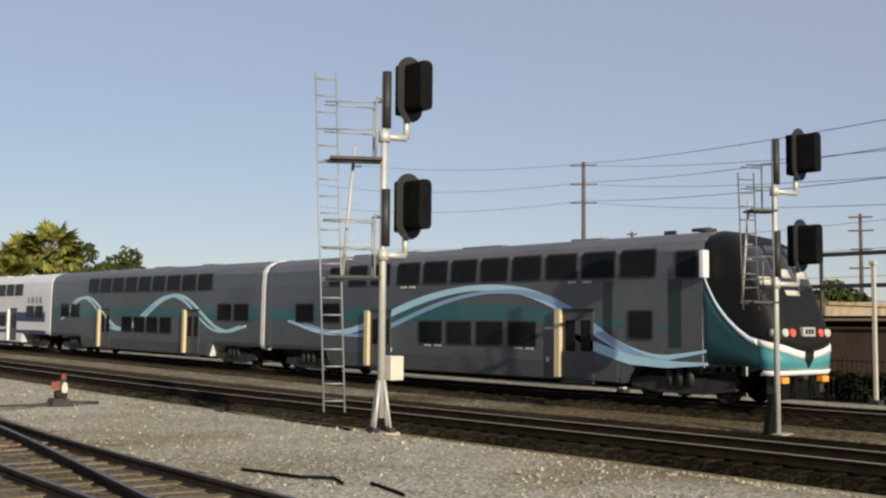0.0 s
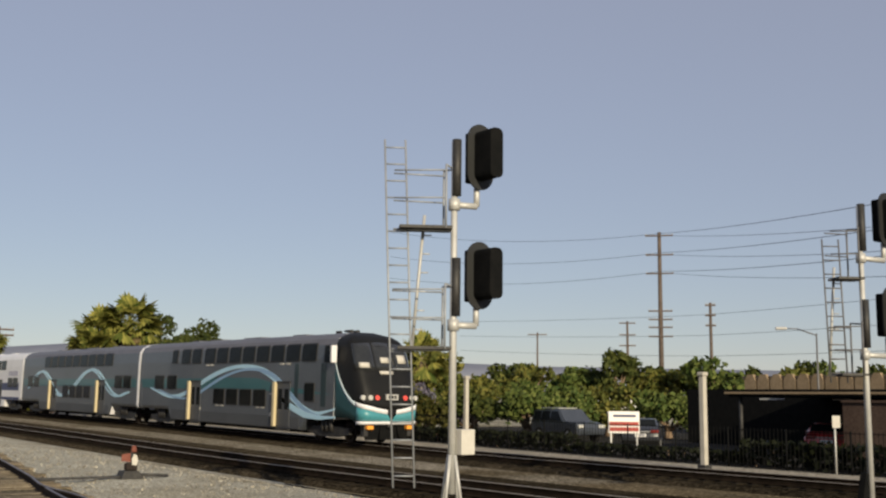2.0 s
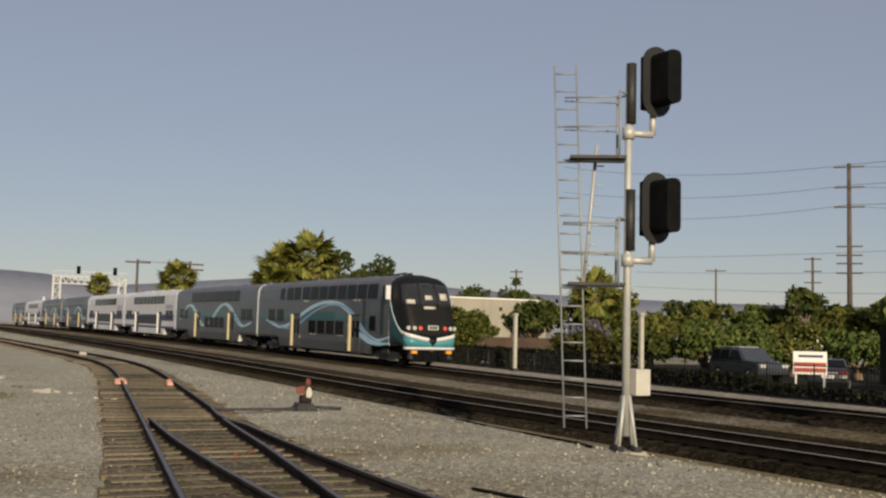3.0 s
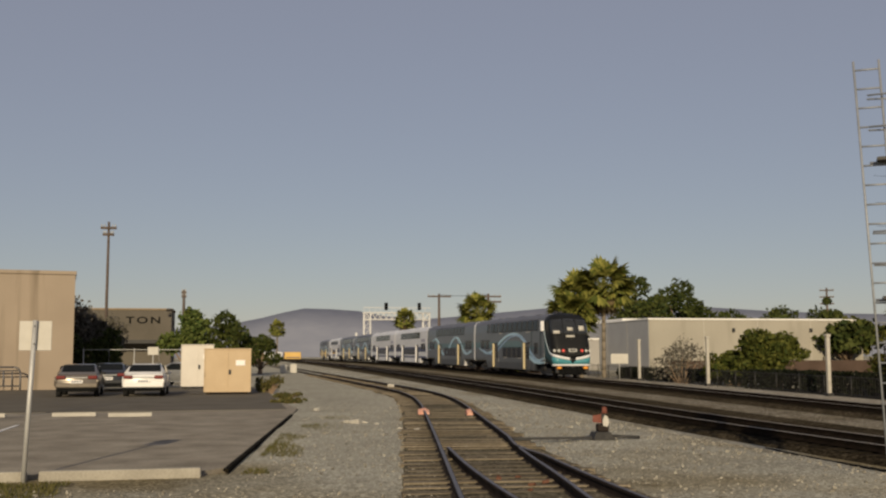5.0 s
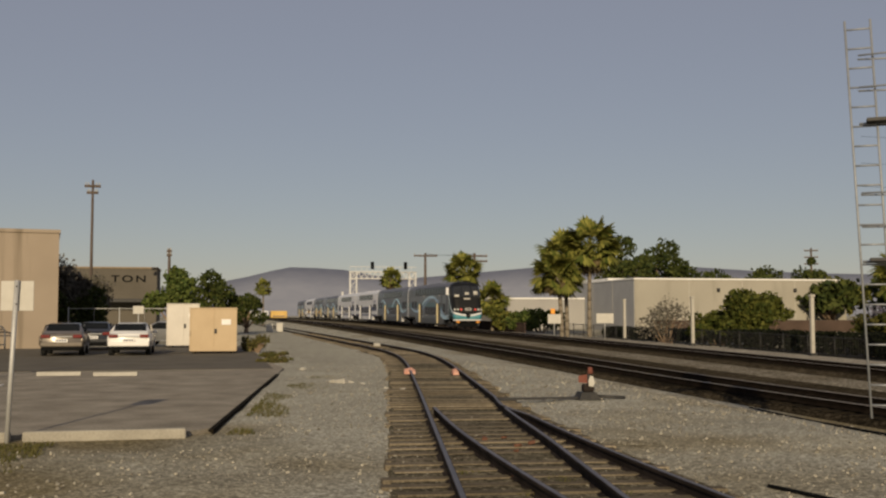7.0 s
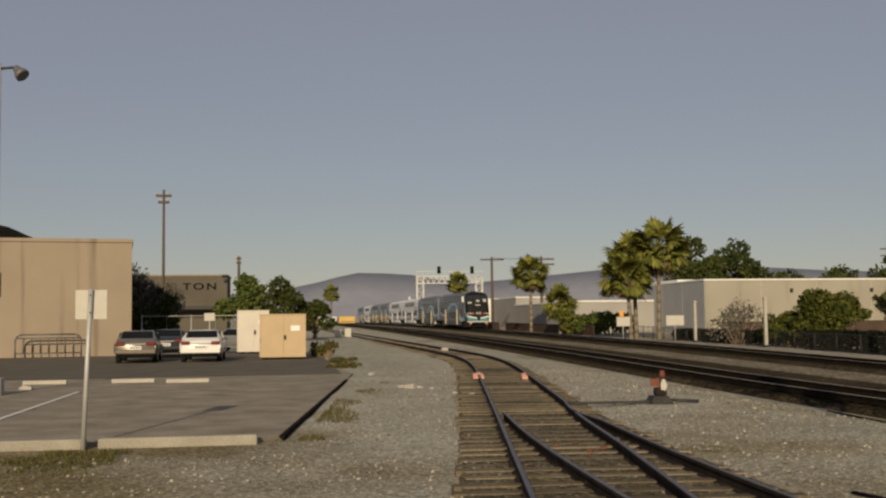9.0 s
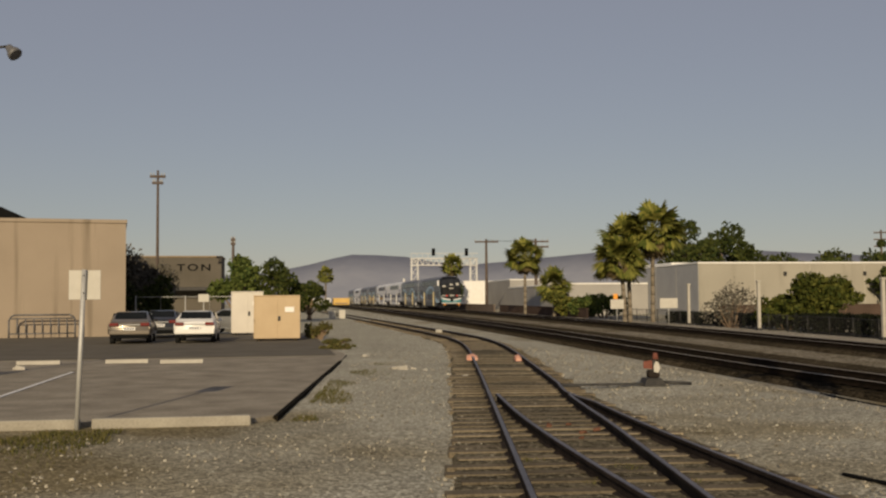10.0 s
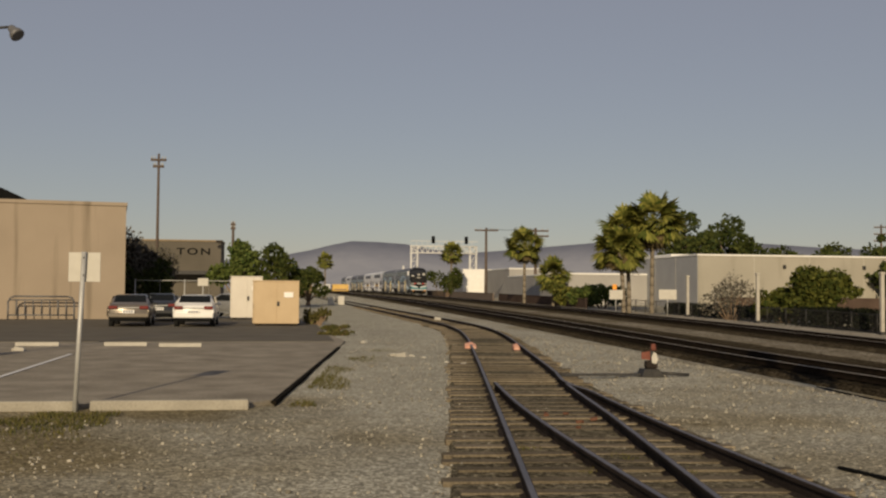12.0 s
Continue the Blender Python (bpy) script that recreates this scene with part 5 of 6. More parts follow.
shrub("bush", "lilac flowering shrub beyond the fence", (36.5, 49.5), 3.8, 4.4, M_JACARANDA, seed=71, count=1700, size=0.14)
rng = random.Random(5)
for k in range(44):
    f = k / 43
    x, y = 62 + 75 * f + rng.uniform(-4, 4), 112 - 72 * f + rng.uniform(-6, 6)
    tree("tree", "distant dark green street tree", (x, y), rng.uniform(4.9, 7.4) + 1.8 * f, rng.uniform(5.5, 9), (M_LEAF2, M_LEAF, M_LEAF2, M_LEAFY)[k % 4], seed=100 + k, count=900, size=0.42, clear=0.2, group="distant trees")
shrub("bush", "bare brown and grey tree by the tan building", (-10.9, 84.0), 7.4, 7.0, M_GREYLEAF, seed=81, count=7000, size=0.17)
shrub("bush", "dark green bush by the tan building", (-9.4, 76.0), 4.8, 4.4, M_LEAF2, seed=82, count=3600, size=0.15)
tree("tree", "round green tree behind the parked cars", (-2.9, 85.0), 5.9, 5.4, M_LEAF, seed=83, count=2600, size=0.2, clear=0.12)
tree("tree", "darker tree behind the storage boxes", (0.4, 98.0), 6.2, 5.6, M_LEAF2, seed=84, count=2200, size=0.22, clear=0.12)
tree("tree", "darker tree behind the storage boxes", (3.4, 112.0), 4.4, 4.6, M_LEAF2, seed=85, count=1500, size=0.22, clear=0.12)
shrub("bush", "dry weeds beside the tan box", (2.1, 53.0), 1.1, 1.3, M_WEED, seed=86, count=600, size=0.1)
shrub("bush", "dry weeds beside the tan box", (2.6, 47.0), 0.3, 1.2, M_WEED, seed=87, count=400, size=0.08)
shrub("bush", "dry weeds beside the tan box", (2.3, 41.0), 0.28, 1.2, M_WEED, seed=88, count=400, size=0.08)

# weeds along the asphalt edge and the kerb
bm = bmesh.new()
rng = random.Random(9)
for _ in range(12000):
    r = rng.random()
    if r < 0.4:
        y = rng.uniform(16.5, 34)
        x = 0.25 + 0.125 * (y - 16.75) + abs(rng.gauss(0, 0.55))
        if noise.noise((x * 0.6, y * 0.4, 7)) < 0.2:
            continue
    elif r < 0.8:
        x, y = rng.uniform(-7, -2.2), 15.9 - abs(rng.gauss(0, 1.5))
        if noise.noise((x * 0.9, y * 0.9, 2)) < -0.05:
            continue
    else:
        x, y = rng.uniform(2.4, 4.2), rng.uniform(9, 12)
        if noise.noise((x * 2, y * 2, 4)) < 0.42:
            continue
    h = rng.uniform(0.005, 0.04)
    a = rng.uniform(0, 6.28)
    w = Vector((math.cos(a), math.sin(a), 0)) * 0.012
    p = Vector((x, y, -0.04))
    tip = p + Vector((rng.uniform(-0.05, 0.05), rng.uniform(-0.05, 0.05), h + 0.04))
    bm.faces.new([bm.verts.new(p - w), bm.verts.new(p + w), bm.verts.new(tip)])
tagged(link("weeds", bm, M_WEED), "dry yellow-green weeds in the gravel", "weeds", kind="stuff")

# loose stones
bm = bmesh.new()
rng = random.Random(11)
STONE = [(-1, -1, -1), (1, -1, -1), (1, 1, -1), (-1, 1, -1), (-0.7, -0.6, 1), (0.6, -0.7, 0.8), (0.7, 0.6, 1), (-0.6, 0.7, 0.7)]
for _ in range(15000):
    y = 5 + 36 * rng.random() ** 1.9
    x = rng.uniform(-6, 13.4)
    if y > 15 and x < 0.2 + 0.125 * (y - 16.75) + 0.2:
        continue
    s = rng.choice((0.008, 0.010, 0.010, 0.012, 0.014, 0.019)) * (1.5 if x > 8 and rng.random() < 0.3 else 1.0)
    m = Matrix.LocRotScale((x, y, ground_z(x, y) - 0.03 + s * 0.4), Euler((rng.uniform(-0.5, 0.5), rng.uniform(-0.5, 0.5), rng.uniform(0, 6.3))), (s * rng.uniform(0.7, 1.5), s * rng.uniform(0.7, 1.2), s * rng.uniform(0.5, 0.9)))
    vs = [bm.verts.new(m @ Vector(p)) for p in STONE]
    for q in ((0, 3, 2, 1), (4, 5, 6, 7), (0, 1, 5, 4), (1, 2, 6, 5), (2, 3, 7, 6), (3, 0, 4, 7)):
        bm.faces.new([vs[i] for i in q])
tagged(link("loose_stones", bm, M_STONE), "pale loose stones scattered on the gravel", "stones", kind="stuff")


# ---- beyond the tracks ----
def post_row():
    first = None
    for x, y, h, w in ((30.4, 38.2, 3.2, 0.095), (28.9, 23.0, 3.25, 0.10), (30.5, 49.4, 3.1, 0.095), (30.5, 63.4, 3.1, 0.095), (30.5, 75.0, 3.0, 0.095), (30.9, 14.6, 4.4, 0.06)):
        p = thing("bollard_post", "pale concrete post beside the far track", "post", (x, y, ground_z(x, y)), "pale posts")
        box_part("shaft", p, M_CONCRETE, -w, w, -w, w, -0.1, h, 0.02)
        box_part("cap", p, M_CONCRETE, -w - 0.04, w + 0.04, -w - 0.04, w + 0.04, h, h + 0.14, 0.03)
        box_part("foot", p, M_DARKSTEEL, -0.18, 0.18, -0.18, 0.18, -0.1, 0.2, 0.03)


post_row()


def fence_run(x0, y0, x1, y1, high, label, step=0.16, mat=M_BLACK):
    f = thing("fence", label, "fence", (x0, y0, 0), "fences")
    d = Vector((x1 - x0, y1 - y0, 0))
    n = int(d.length / 2.4)
    pickets = bmesh.new()
    for k in range(n + 1):
        c = d * (k / n)
        z = ground_z(x0 + c.x, y0 + c.y)
        tube_part("post", f, mat, c + Vector((0, 0, z - 0.1)), c + Vector((0, 0, z + high)), 0.035, seg=6)
        if k < n:
            e = d * ((k + 1) / n)
            z2 = ground_z(x0 + e.x, y0 + e.y)
            for h in (0.15, high - 0.08):
                tube_part("rail", f, mat, c + Vector((0, 0, z + h)), e + Vector((0, 0, z2 + h)), 0.02, seg=4)
            m = int((e - c).length / step)
            for j in range(1, m):
                q = c.lerp(e, j / m)
                zz = z + (z2 - z) * j / m
                tube(pickets, q + Vector((0, 0, zz + 0.08)), q + Vector((0, 0, zz + high)), 0.011, seg=3, caps=False)
    tagged(part("picket", pickets, mat, f), kind="stuff")
    return f


fence_run(31.2, 4, 31.2, 46, 1.45, "black iron picket fence beside the gravel strip")
fence_run(31.2, 46, 31.2, 96, 1.1, "dark wire fence beside the gravel strip", 0.22, M_DARKSTEEL)
fence_run(-8.4, 65.8, -2.6, 66.2, 2.3, "grey wire fence behind the parked cars", 1.1, M_GALV)


def hedge(x0, x1, y0, y1, high, seed):
    """A dense dark hedge in clumps."""
    rng = random.Random(seed)
    h = thing("hedge", "dark clipped hedge behind the fence", "hedge", ((x0 + x1) / 2, (y0 + y1) / 2, ground_z(x0, (y0 + y1) / 2)), "hedges")
    bm = bmesh.new()
    w, d = (x1 - x0) / 2, (y1 - y0) / 2
    for _ in range(int(190 * (x1 - x0 + 1) * (y1 - y0) * high / 2)):
        leaf_card(bm, Vector((rng.uniform(-w, w), rng.uniform(-d, d), high * rng.random() ** 0.7)), 0.15, rng)
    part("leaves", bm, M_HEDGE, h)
    bm = bmesh.new()
    for k in range(int((y1 - y0) / 0.8)):
        tube(bm, (0, -d + 0.4 + 0.8 * k, 0), (0, -d + 0.4 + 0.8 * k, high * 0.8), 0.05, 0.02, 5)
    tagged(part("stems", bm, M_BARK, h), kind="stuff")


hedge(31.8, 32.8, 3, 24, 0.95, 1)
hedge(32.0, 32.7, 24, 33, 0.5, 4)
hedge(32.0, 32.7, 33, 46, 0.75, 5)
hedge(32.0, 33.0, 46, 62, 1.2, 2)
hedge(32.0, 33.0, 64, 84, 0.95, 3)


def low_wall(x, y0, y1, high, mat, label):
    w = thing("low_wall", label, "wall", (x, y0, rail_z(y0) - 0.34), "low walls")
    d = y1 - y0
    rise = rail_z(y1) - rail_z(y0)
    bm = bmesh.new()
    sweep(bm, [[(-0.1, y, r - 0.3), (-0.1, y, r + high), (0.1, y, r + high), (0.1, y, r - 0.3)] for y, r in ((0, 0), (d, rise))])
    part("wall", bm, mat, w)
    bm = bmesh.new()
    sweep(bm, [[(-0.15, y, r + high), (-0.15, y, r + high + 0.08), (0.15, y, r + high + 0.08), (0.15, y, r + high)] for y, r in ((0, 0), (d, rise))])
    part("coping", bm, mat, w)


low_wall(29.6, 98, 138, 0.95, M_BROWNWALL, "low brown wall beside the far track")
low_wall(28.8, 138, 200, 1.0, material("grey_block_wall", (0.14, 0.11, 0.09), (0.19, 0.155, 0.13), 0.9, scale=0.4, fine=10, bump=0.2), "grey brown block wall beside the far track")


def red_sign():
    s = thing("notice_board", "white and red notice board on two posts", "sign", (33.0, 30.6, ground_z(33, 30.6)), rz=-40)
    for u in (-0.55, 0.55):
        tube_part("post", s, M_WHITE, (u, 0.05, -0.1), (u, 0.05, 1.85), 0.04)
    box_part("board", s, M_WHITE, -0.66, 0.66, -0.04, 0.02, 0.95, 1.88, 0.02)
    for z in (1.04, 1.27):
        box_part("bar", s, M_RED, -0.62, 0.62, -0.052, -0.035, z, z + 0.17, 0.0, "red painted bar")
    box_part("bar", s, M_NAVY, -0.45, 0.5, -0.052, -0.035, 1.64, 1.74)


red_sign()
M_SUV = material("silver_blue_car_paint", (0.05, 0.06, 0.075), (0.07, 0.08, 0.10), 0.35, 0.3, scale=1, fine=6, coat=0.5)


def suv(at, rz, paint, label):
    c = thing("car", label, "car", at, "cars beyond the fence", rz=rz)
    prof = [(-2.3, 0.5), (-2.34, 1.0), (-2.1, 1.68), (0.35, 1.74), (1.05, 1.12), (2.2, 1.0), (2.35, 0.7), (2.3, 0.42), (-2.2, 0.42)]
    bm = bmesh.new()
    sweep(bm, [[(x * (1 - 0.14 * max(0, z - 1.05) / 0.7), y, z) for y, z in prof] for x in (-0.92, 0.92)])
    bmesh.ops.bevel(bm, geom=[e for e in bm.edges if e.calc_face_angle(0) > 0.4], offset=0.06, segments=2, affect="EDGES")
    body = part("body", bm, paint, c)
    for s in (-1, 1):
        for y0, y1 in ((-2.0, -1.3), (-1.2, -0.4), (-0.3, 0.5)):
            bm = bmesh.new()
            sweep(bm, [[(s * (0.9 - o), y0, 1.12), (s * (0.81 - o), y0 + 0.05, 1.62), (s * (0.81 - o), min(y1, 0.35), 1.62), (s * (0.9 - o), y1 + (0.3 if y1 > 0 else 0), 1.12)] for o in (0.05, -0.02)])
            part("side_window", bm, M_GLASS, body)
        for y in (-1.4, 1.45):
            w = tube_part("wheel", c, M_TYRE, (s * 0.7, y, 0.37), (s * 0.94, y, 0.37), 0.37, None, 16)
            tube_part("rim", w, M_GALV, (s * 0.92, y, 0.37), (s * 0.955, y, 0.37), 0.22, 0.19, 12)
        box_part("head_lamp", c, M_LAMPGLASS, s * 0.66 - 0.2, s * 0.66 + 0.2, 2.24, 2.37, 0.76, 0.94, 0.03)
    box_part("roof_rack", c, M_GALV, -0.62, 0.62, -1.7, 0.1, 1.76, 1.8, 0.01)
    return c


suv((40.2, 41.6, ground_z(40, 41.6)), -190, M_SUV, "silver blue four-wheel drive parked behind the fence")
sedan((39.0, 35.0, ground_z(39, 35)), -50, M_CARDARK, "dark saloon parked behind the fence")
sedan((42.6, 27.0, ground_z(42, 27)), -60, material("red_car_paint", (0.38, 0.02, 0.02), (0.45, 0.03, 0.03), 0.3, coat=0.6), "red saloon parked under the canopy")


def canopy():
    """An open shelter with a pale roof edge and its inner shade painted black, and a brown yard wall beside it."""
    c = thing("canopy", "open shelter with a pale roof edge and shade painted black inside", "shelter", (0, 0, -0.55))
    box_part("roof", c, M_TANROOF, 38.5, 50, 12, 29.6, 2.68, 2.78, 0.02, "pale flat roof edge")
    # ceiling and walls are black for inner shade; side wall added against low sun
    box_part("shade_ceiling", c, M_BLACK, 38.6, 49.9, 12.1, 29.5, 2.56, 2.68)
    box_part("shade_back_wall", c, M_BLACK, 46, 46.3, 12.1, 38.0, 0, 3.0)
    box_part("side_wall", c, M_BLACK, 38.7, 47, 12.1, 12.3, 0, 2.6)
    for y in (13, 18, 23, 29):
        tube_part("column", c, M_DARKSTEEL, (38.9, y, 0), (38.9, y, 2.65), 0.09)
    for y in (26.0, 30.0):
        box_part("lamp_tube", c, M_LAMPGLASS, 43, 43.6, y, y + 1.0, 2.45, 2.53)
    w = thing("yard_wall", "brown block wall beyond the fence", "wall", (0, 0, -0.55))
    box_part("wall", w, M_BROWNWALL, 38.2, 38.5, 4, 23.5, 0.0, 2.35, 0.01)
    box_part("coping", w, M_BROWNWALL, 38.1, 38.6, 4, 23.5, 2.35, 2.45, 0.01)
    return c


canopy()


def tan_roof():
    b = thing("building", "low building with a scalloped tan tile parapet", "building", (0, 0, 0), rz=0)
    box_part("wall", b, M_STUCCO, 55, 64, 29.4, 40.7, -0.5, 3.2)
    box_part("parapet", b, M_TANROOF, 54.8, 64.2, 29.2, 40.9, 3.2, 3.4, 0.02)
    for k in range(12):
        y = 29.8 + 0.95 * k
        bm = bmesh.new()
        sweep(bm, [[(x, y - 0.42, 2.0), (x, y - 0.42, 3.1), (x, y - 0.2, 3.5), (x, y + 0.2, 3.5), (x, y + 0.42, 3.1), (x, y + 0.42, 2.0)] for x in (54.7, 54.95)])
        part("tile_panel", bm, M_TANROOF, b)


tan_roof()


def plain_building(label, x0, x1, y0, y1, high, mat, trim=M_WHITE):
    b = thing("building", label, "building", (x0, y0, 0))
    box_part("wall", b, mat, 0, x1 - x0, 0, y1 - y0, -0.6, high)
    box_part("parapet", b, trim, -0.08, x1 - x0 + 0.08, -0.08, y1 - y0 + 0.08, high, high + 0.18, 0.02)
    return b


M_PINK = material("pink_stucco", (0.55, 0.40, 0.33), (0.62, 0.46, 0.38), 0.9, scale=0.4, fine=20, bump=0.2)
M_GREYWALL = material("grey_panel_wall", (0.30, 0.29, 0.28), (0.37, 0.36, 0.34), 0.9, scale=0.3, fine=12, bump=0.15)
plain_building("pink stucco building beyond the yard wall", 64, 72, 24, 32.7, 3.4, M_PINK)
plain_building("small white building beside the distant tracks", 33.4, 40, 187, 200, 5.4, M_WHITE)
plain_building("grey low building beside the distant tracks", 37, 46, 165, 184, 5.2, M_GREYWALL)
plain_building("grey low wall building behind the palms", 33.5, 43, 118, 150, 3.7, M_GREYWALL)
plain_building("white shed roof among distant trees", 68.6, 73, 66, 70, 2.0, M_WHITE)
M_DARKWALL = material("brown_grey_wall", (0.10, 0.09, 0.073), (0.135, 0.12, 0.10), 0.9, scale=0.3, fine=12, bump=0.15)
far_wall = plain_building("grey brown building with dark wall lettering", -17, -6, 119, 126, 6.9, M_DARKWALL, M_TANROOF)
txt = bpy.data.curves.new("lettering", "FONT")
txt.body, txt.size, txt.extrude, txt.offset = "TON", 1.02, 0.02, 0.018
txt.space_character = 1.3
txt.materials.append(M_BLACK)
lt = new("lettering", txt)
lt.parent = far_wall
lt.matrix_basis = pose(6.15, -0.03, 5.45, 90, 0, 0) @ Matrix.Diagonal((1.45, 1, 1, 1))
box_part("awning", far_wall, M_DARKSTEEL, 3, 11.5, -2.5, 0, 3.2, 3.6, 0.05)


# ---- poles and wires ----
def utility_pole(at, top, arms, r=0.2, label="wooden utility pole with crossarms", rz=0.0):
    p = thing("utility_pole", label, "utility pole", (at[0], at[1], -0.6), "utility poles", rz=rz)
    tube_part("pole", p, M_POLE, (0, 0, 0), (0, 0, top + 0.6), r, r * 0.65, 8)
    for z, w in arms:
        a = box_part("crossarm", p, M_POLE, -w / 2, w / 2, -r - 0.05, -r + 0.1, z + 0.5, z + 0.72, 0.01)
        for u in (-w / 2 + 0.1, -w / 4, w / 4, w / 2 - 0.1):
            tube_part("insulator", a, M_GALV, (u, -r, z + 0.72), (u, -r, z + 0.95), 0.06, 0.04, 6)
    return p


utility_pole((123.3, 107.5), 27.8, ((27.2, 4.2), (24.2, 4.2), (21.3, 4.2), (15.5, 3.6), (14.2, 3.6), (13.0, 3.6), (11.6, 3.6)), 0.42, "tall dark steel power pole with many crossarms", -50)
utility_pole((116.3, 92.4), 15.4, ((15.0, 1.4), (13.6, 1.4), (12.2, 1.4)), 0.28, rz=-50)
utility_pole((145.5, 135.1), 16.6, ((16.2, 3.0), (14.0, 3.0), (12.0, 3.0), (7.6, 4.5)), 0.3, rz=-45)
utility_pole((132.7, 67.1), 17.3, ((16.8, 3.0), (15.0, 3.2), (12.5, 2.6), (10.0, 3.0)), 0.32, rz=-60)
utility_pole((150, 165), 16.0, ((15.5, 4.0),), 0.25, rz=-45)
utility_pole((105, 170.2), 13.9, ((13.4, 2.4), (12.2, 2.4), (11.0, 2.4)), 0.25, rz=-30)
utility_pole((-10.8, 99.4), 14.1, ((13.5, 1.4), (12.9, 1.0)), 0.16)
utility_pole((-4.4, 110.0), 8.6, ((8.3, 0.5), (7.9, 0.5)), 0.2)
utility_pole((29.6, 147.2), 10.7, ((10.3, 3.4),), 0.25, label="short pole with a wide crossarm beside the line")
utility_pole((34.0, 135.8), 10.1, ((9.7, 3.4), (9.0, 3.4)), 0.25, label="short pole with wide crossarms beside the line")


def wire(a, b, sag, r=0.03):
    bm = bmesh.new()
    a, b = Vector(a), Vector(b)
    pts = [a.lerp(b, k / 16) - Vector((0, 0, sag * 4 * (k / 16) * (1 - k / 16))) for k in range(17)]
    side = (b - a).cross(Vector((0, 0, 1))).normalized() * r
    up = Vector((0, 0, r))
    sweep(bm, [[p - side, p + up, p + side, p - up] for p in pts])
    tagged(link("power_line", bm, M_WIRE), "thin dark overhead power line", "cable", "power lines")


for z, end_z, back_z in ((27.6, 11.6, 35.5), (24.6, 10.2, 30.4), (21.7, 8.6, 26.0)):
    wire((123.3, 107.5, z), (38.0, -12.0, end_z), 1.2, 0.03)
    wire((124.8, 106.4, z - 0.3), (44.0, -14.0, end_z - 1.6), 1.6, 0.025)
    wire((123.3, 107.5, z), (118.8, 175.0, back_z), 1.6, 0.03)
for dz in (0.0, 2.6, 5.2):
    wire((117.5, 150.0, 10.6 + dz), (105.9, 85.0, 7.5 + dz), 0.2, 0.022)
    wire((105.9, 85.0, 7.5 + dz), (90.0, 30.0, 6.9 + dz), 0.2, 0.022)
wire((29.6, 147.2, 10.6), (34.0, 135.8, 10.0), 0.2, 0.03)


def street_lamp(at, high, reach, label, rz):
    s = thing("street_lamp", label, "street lamp", (at[0], at[1], ground_z(*at)), "street lamps", rz=rz)
    tube_part("pole", s, M_STEELGREY, (0, 0, -0.1), (0, 0, high), 0.07, 0.045, 10)
    tube_part("arm", s, M_STEELGREY, (0, 0, high - 0.1), (reach * 0.6, 0, high + 0.25), 0.035)
    tube_part("arm", s, M_STEELGREY, (reach * 0.6, 0, high + 0.25), (reach, 0, high + 0.28), 0.03)
    box_part("lantern", s, M_GALV, reach - 0.1, reach + 0.5, -0.13, 0.13, high + 0.2, high + 0.36, 0.05, "grey cobra-head lantern")


street_lamp((49.2, 31.8), 6.0, 1.6, "tall street lamp in the car park beyond", 130)


def yard_lamp():
    s = thing("yard_lamp", "grey floodlight on a tall pole in the lot", "flood light", (-7.28, 28.4, 0.0))
    box_part("footing", s, M_CONCRETE, -0.22, 0.22, -0.22, 0.22, -0.1, 0.45, 0.03, "pale concrete footing")
    tube_part("pole", s, M_GALV, (0, 0, 0.4), (0, 0, 8.6), 0.075, 0.055, 10)
    tube_part("arm", s, M_DARKSTEEL, (0, 0, 8.45), (0.42, 0, 8.5), 0.035)
    bm = bmesh.new()
    axis = Vector((0.62, -0.34, -0.70)).normalized()
    top, side = Vector((0.38, 0.05, 8.52)), axis.orthogonal().normalized()
    other = axis.cross(side)
    rings = []
    for along, r in ((0.0, 0.05), (0.04, 0.09), (0.12, 0.11), (0.19, 0.12), (0.25, 0.17), (0.36, 0.19), (0.38, 0.16)):
        rings.append([top + axis * along + (side * math.cos(a) + other * math.sin(a)) * r for a in (2 * math.pi * k / 16 for k in range(16))])
    sweep(bm, rings, smooth=True)
    part("lantern", bm, M_STEELGREY, s, "grey bell-shaped floodlight")


yard_lamp()


def pipe_rack():
    """Dark overhead beams on posts beyond the yard wall."""
    s = thing("overhead_frame", "dark overhead steel frame beyond the yard wall", "steel frame", (0, 0, -0.5))
    for y in (6, 16.0, 27.9):
        tube_part("post", s, M_DARKSTEEL, (51.7, y, 0), (51.7, y, 6.3), 0.1)
    for z in (4.5, 6.2):
        box_part("beam", s, M_DARKSTEEL, 51.6, 51.8, 4, 28.5, z, z + 0.22, 0.01)
    for y in (9, 13, 20, 24):
        tube_part("hanger", s, M_DARKSTEEL, (51.7, y, 4.6), (51.7, y, 6.3), 0.05)


pipe_rack()


M_PALESTEEL = material("pale_painted_steel", (0.56, 0.56, 0.55), (0.64, 0.64, 0.62), 0.6, scale=2, fine=20)


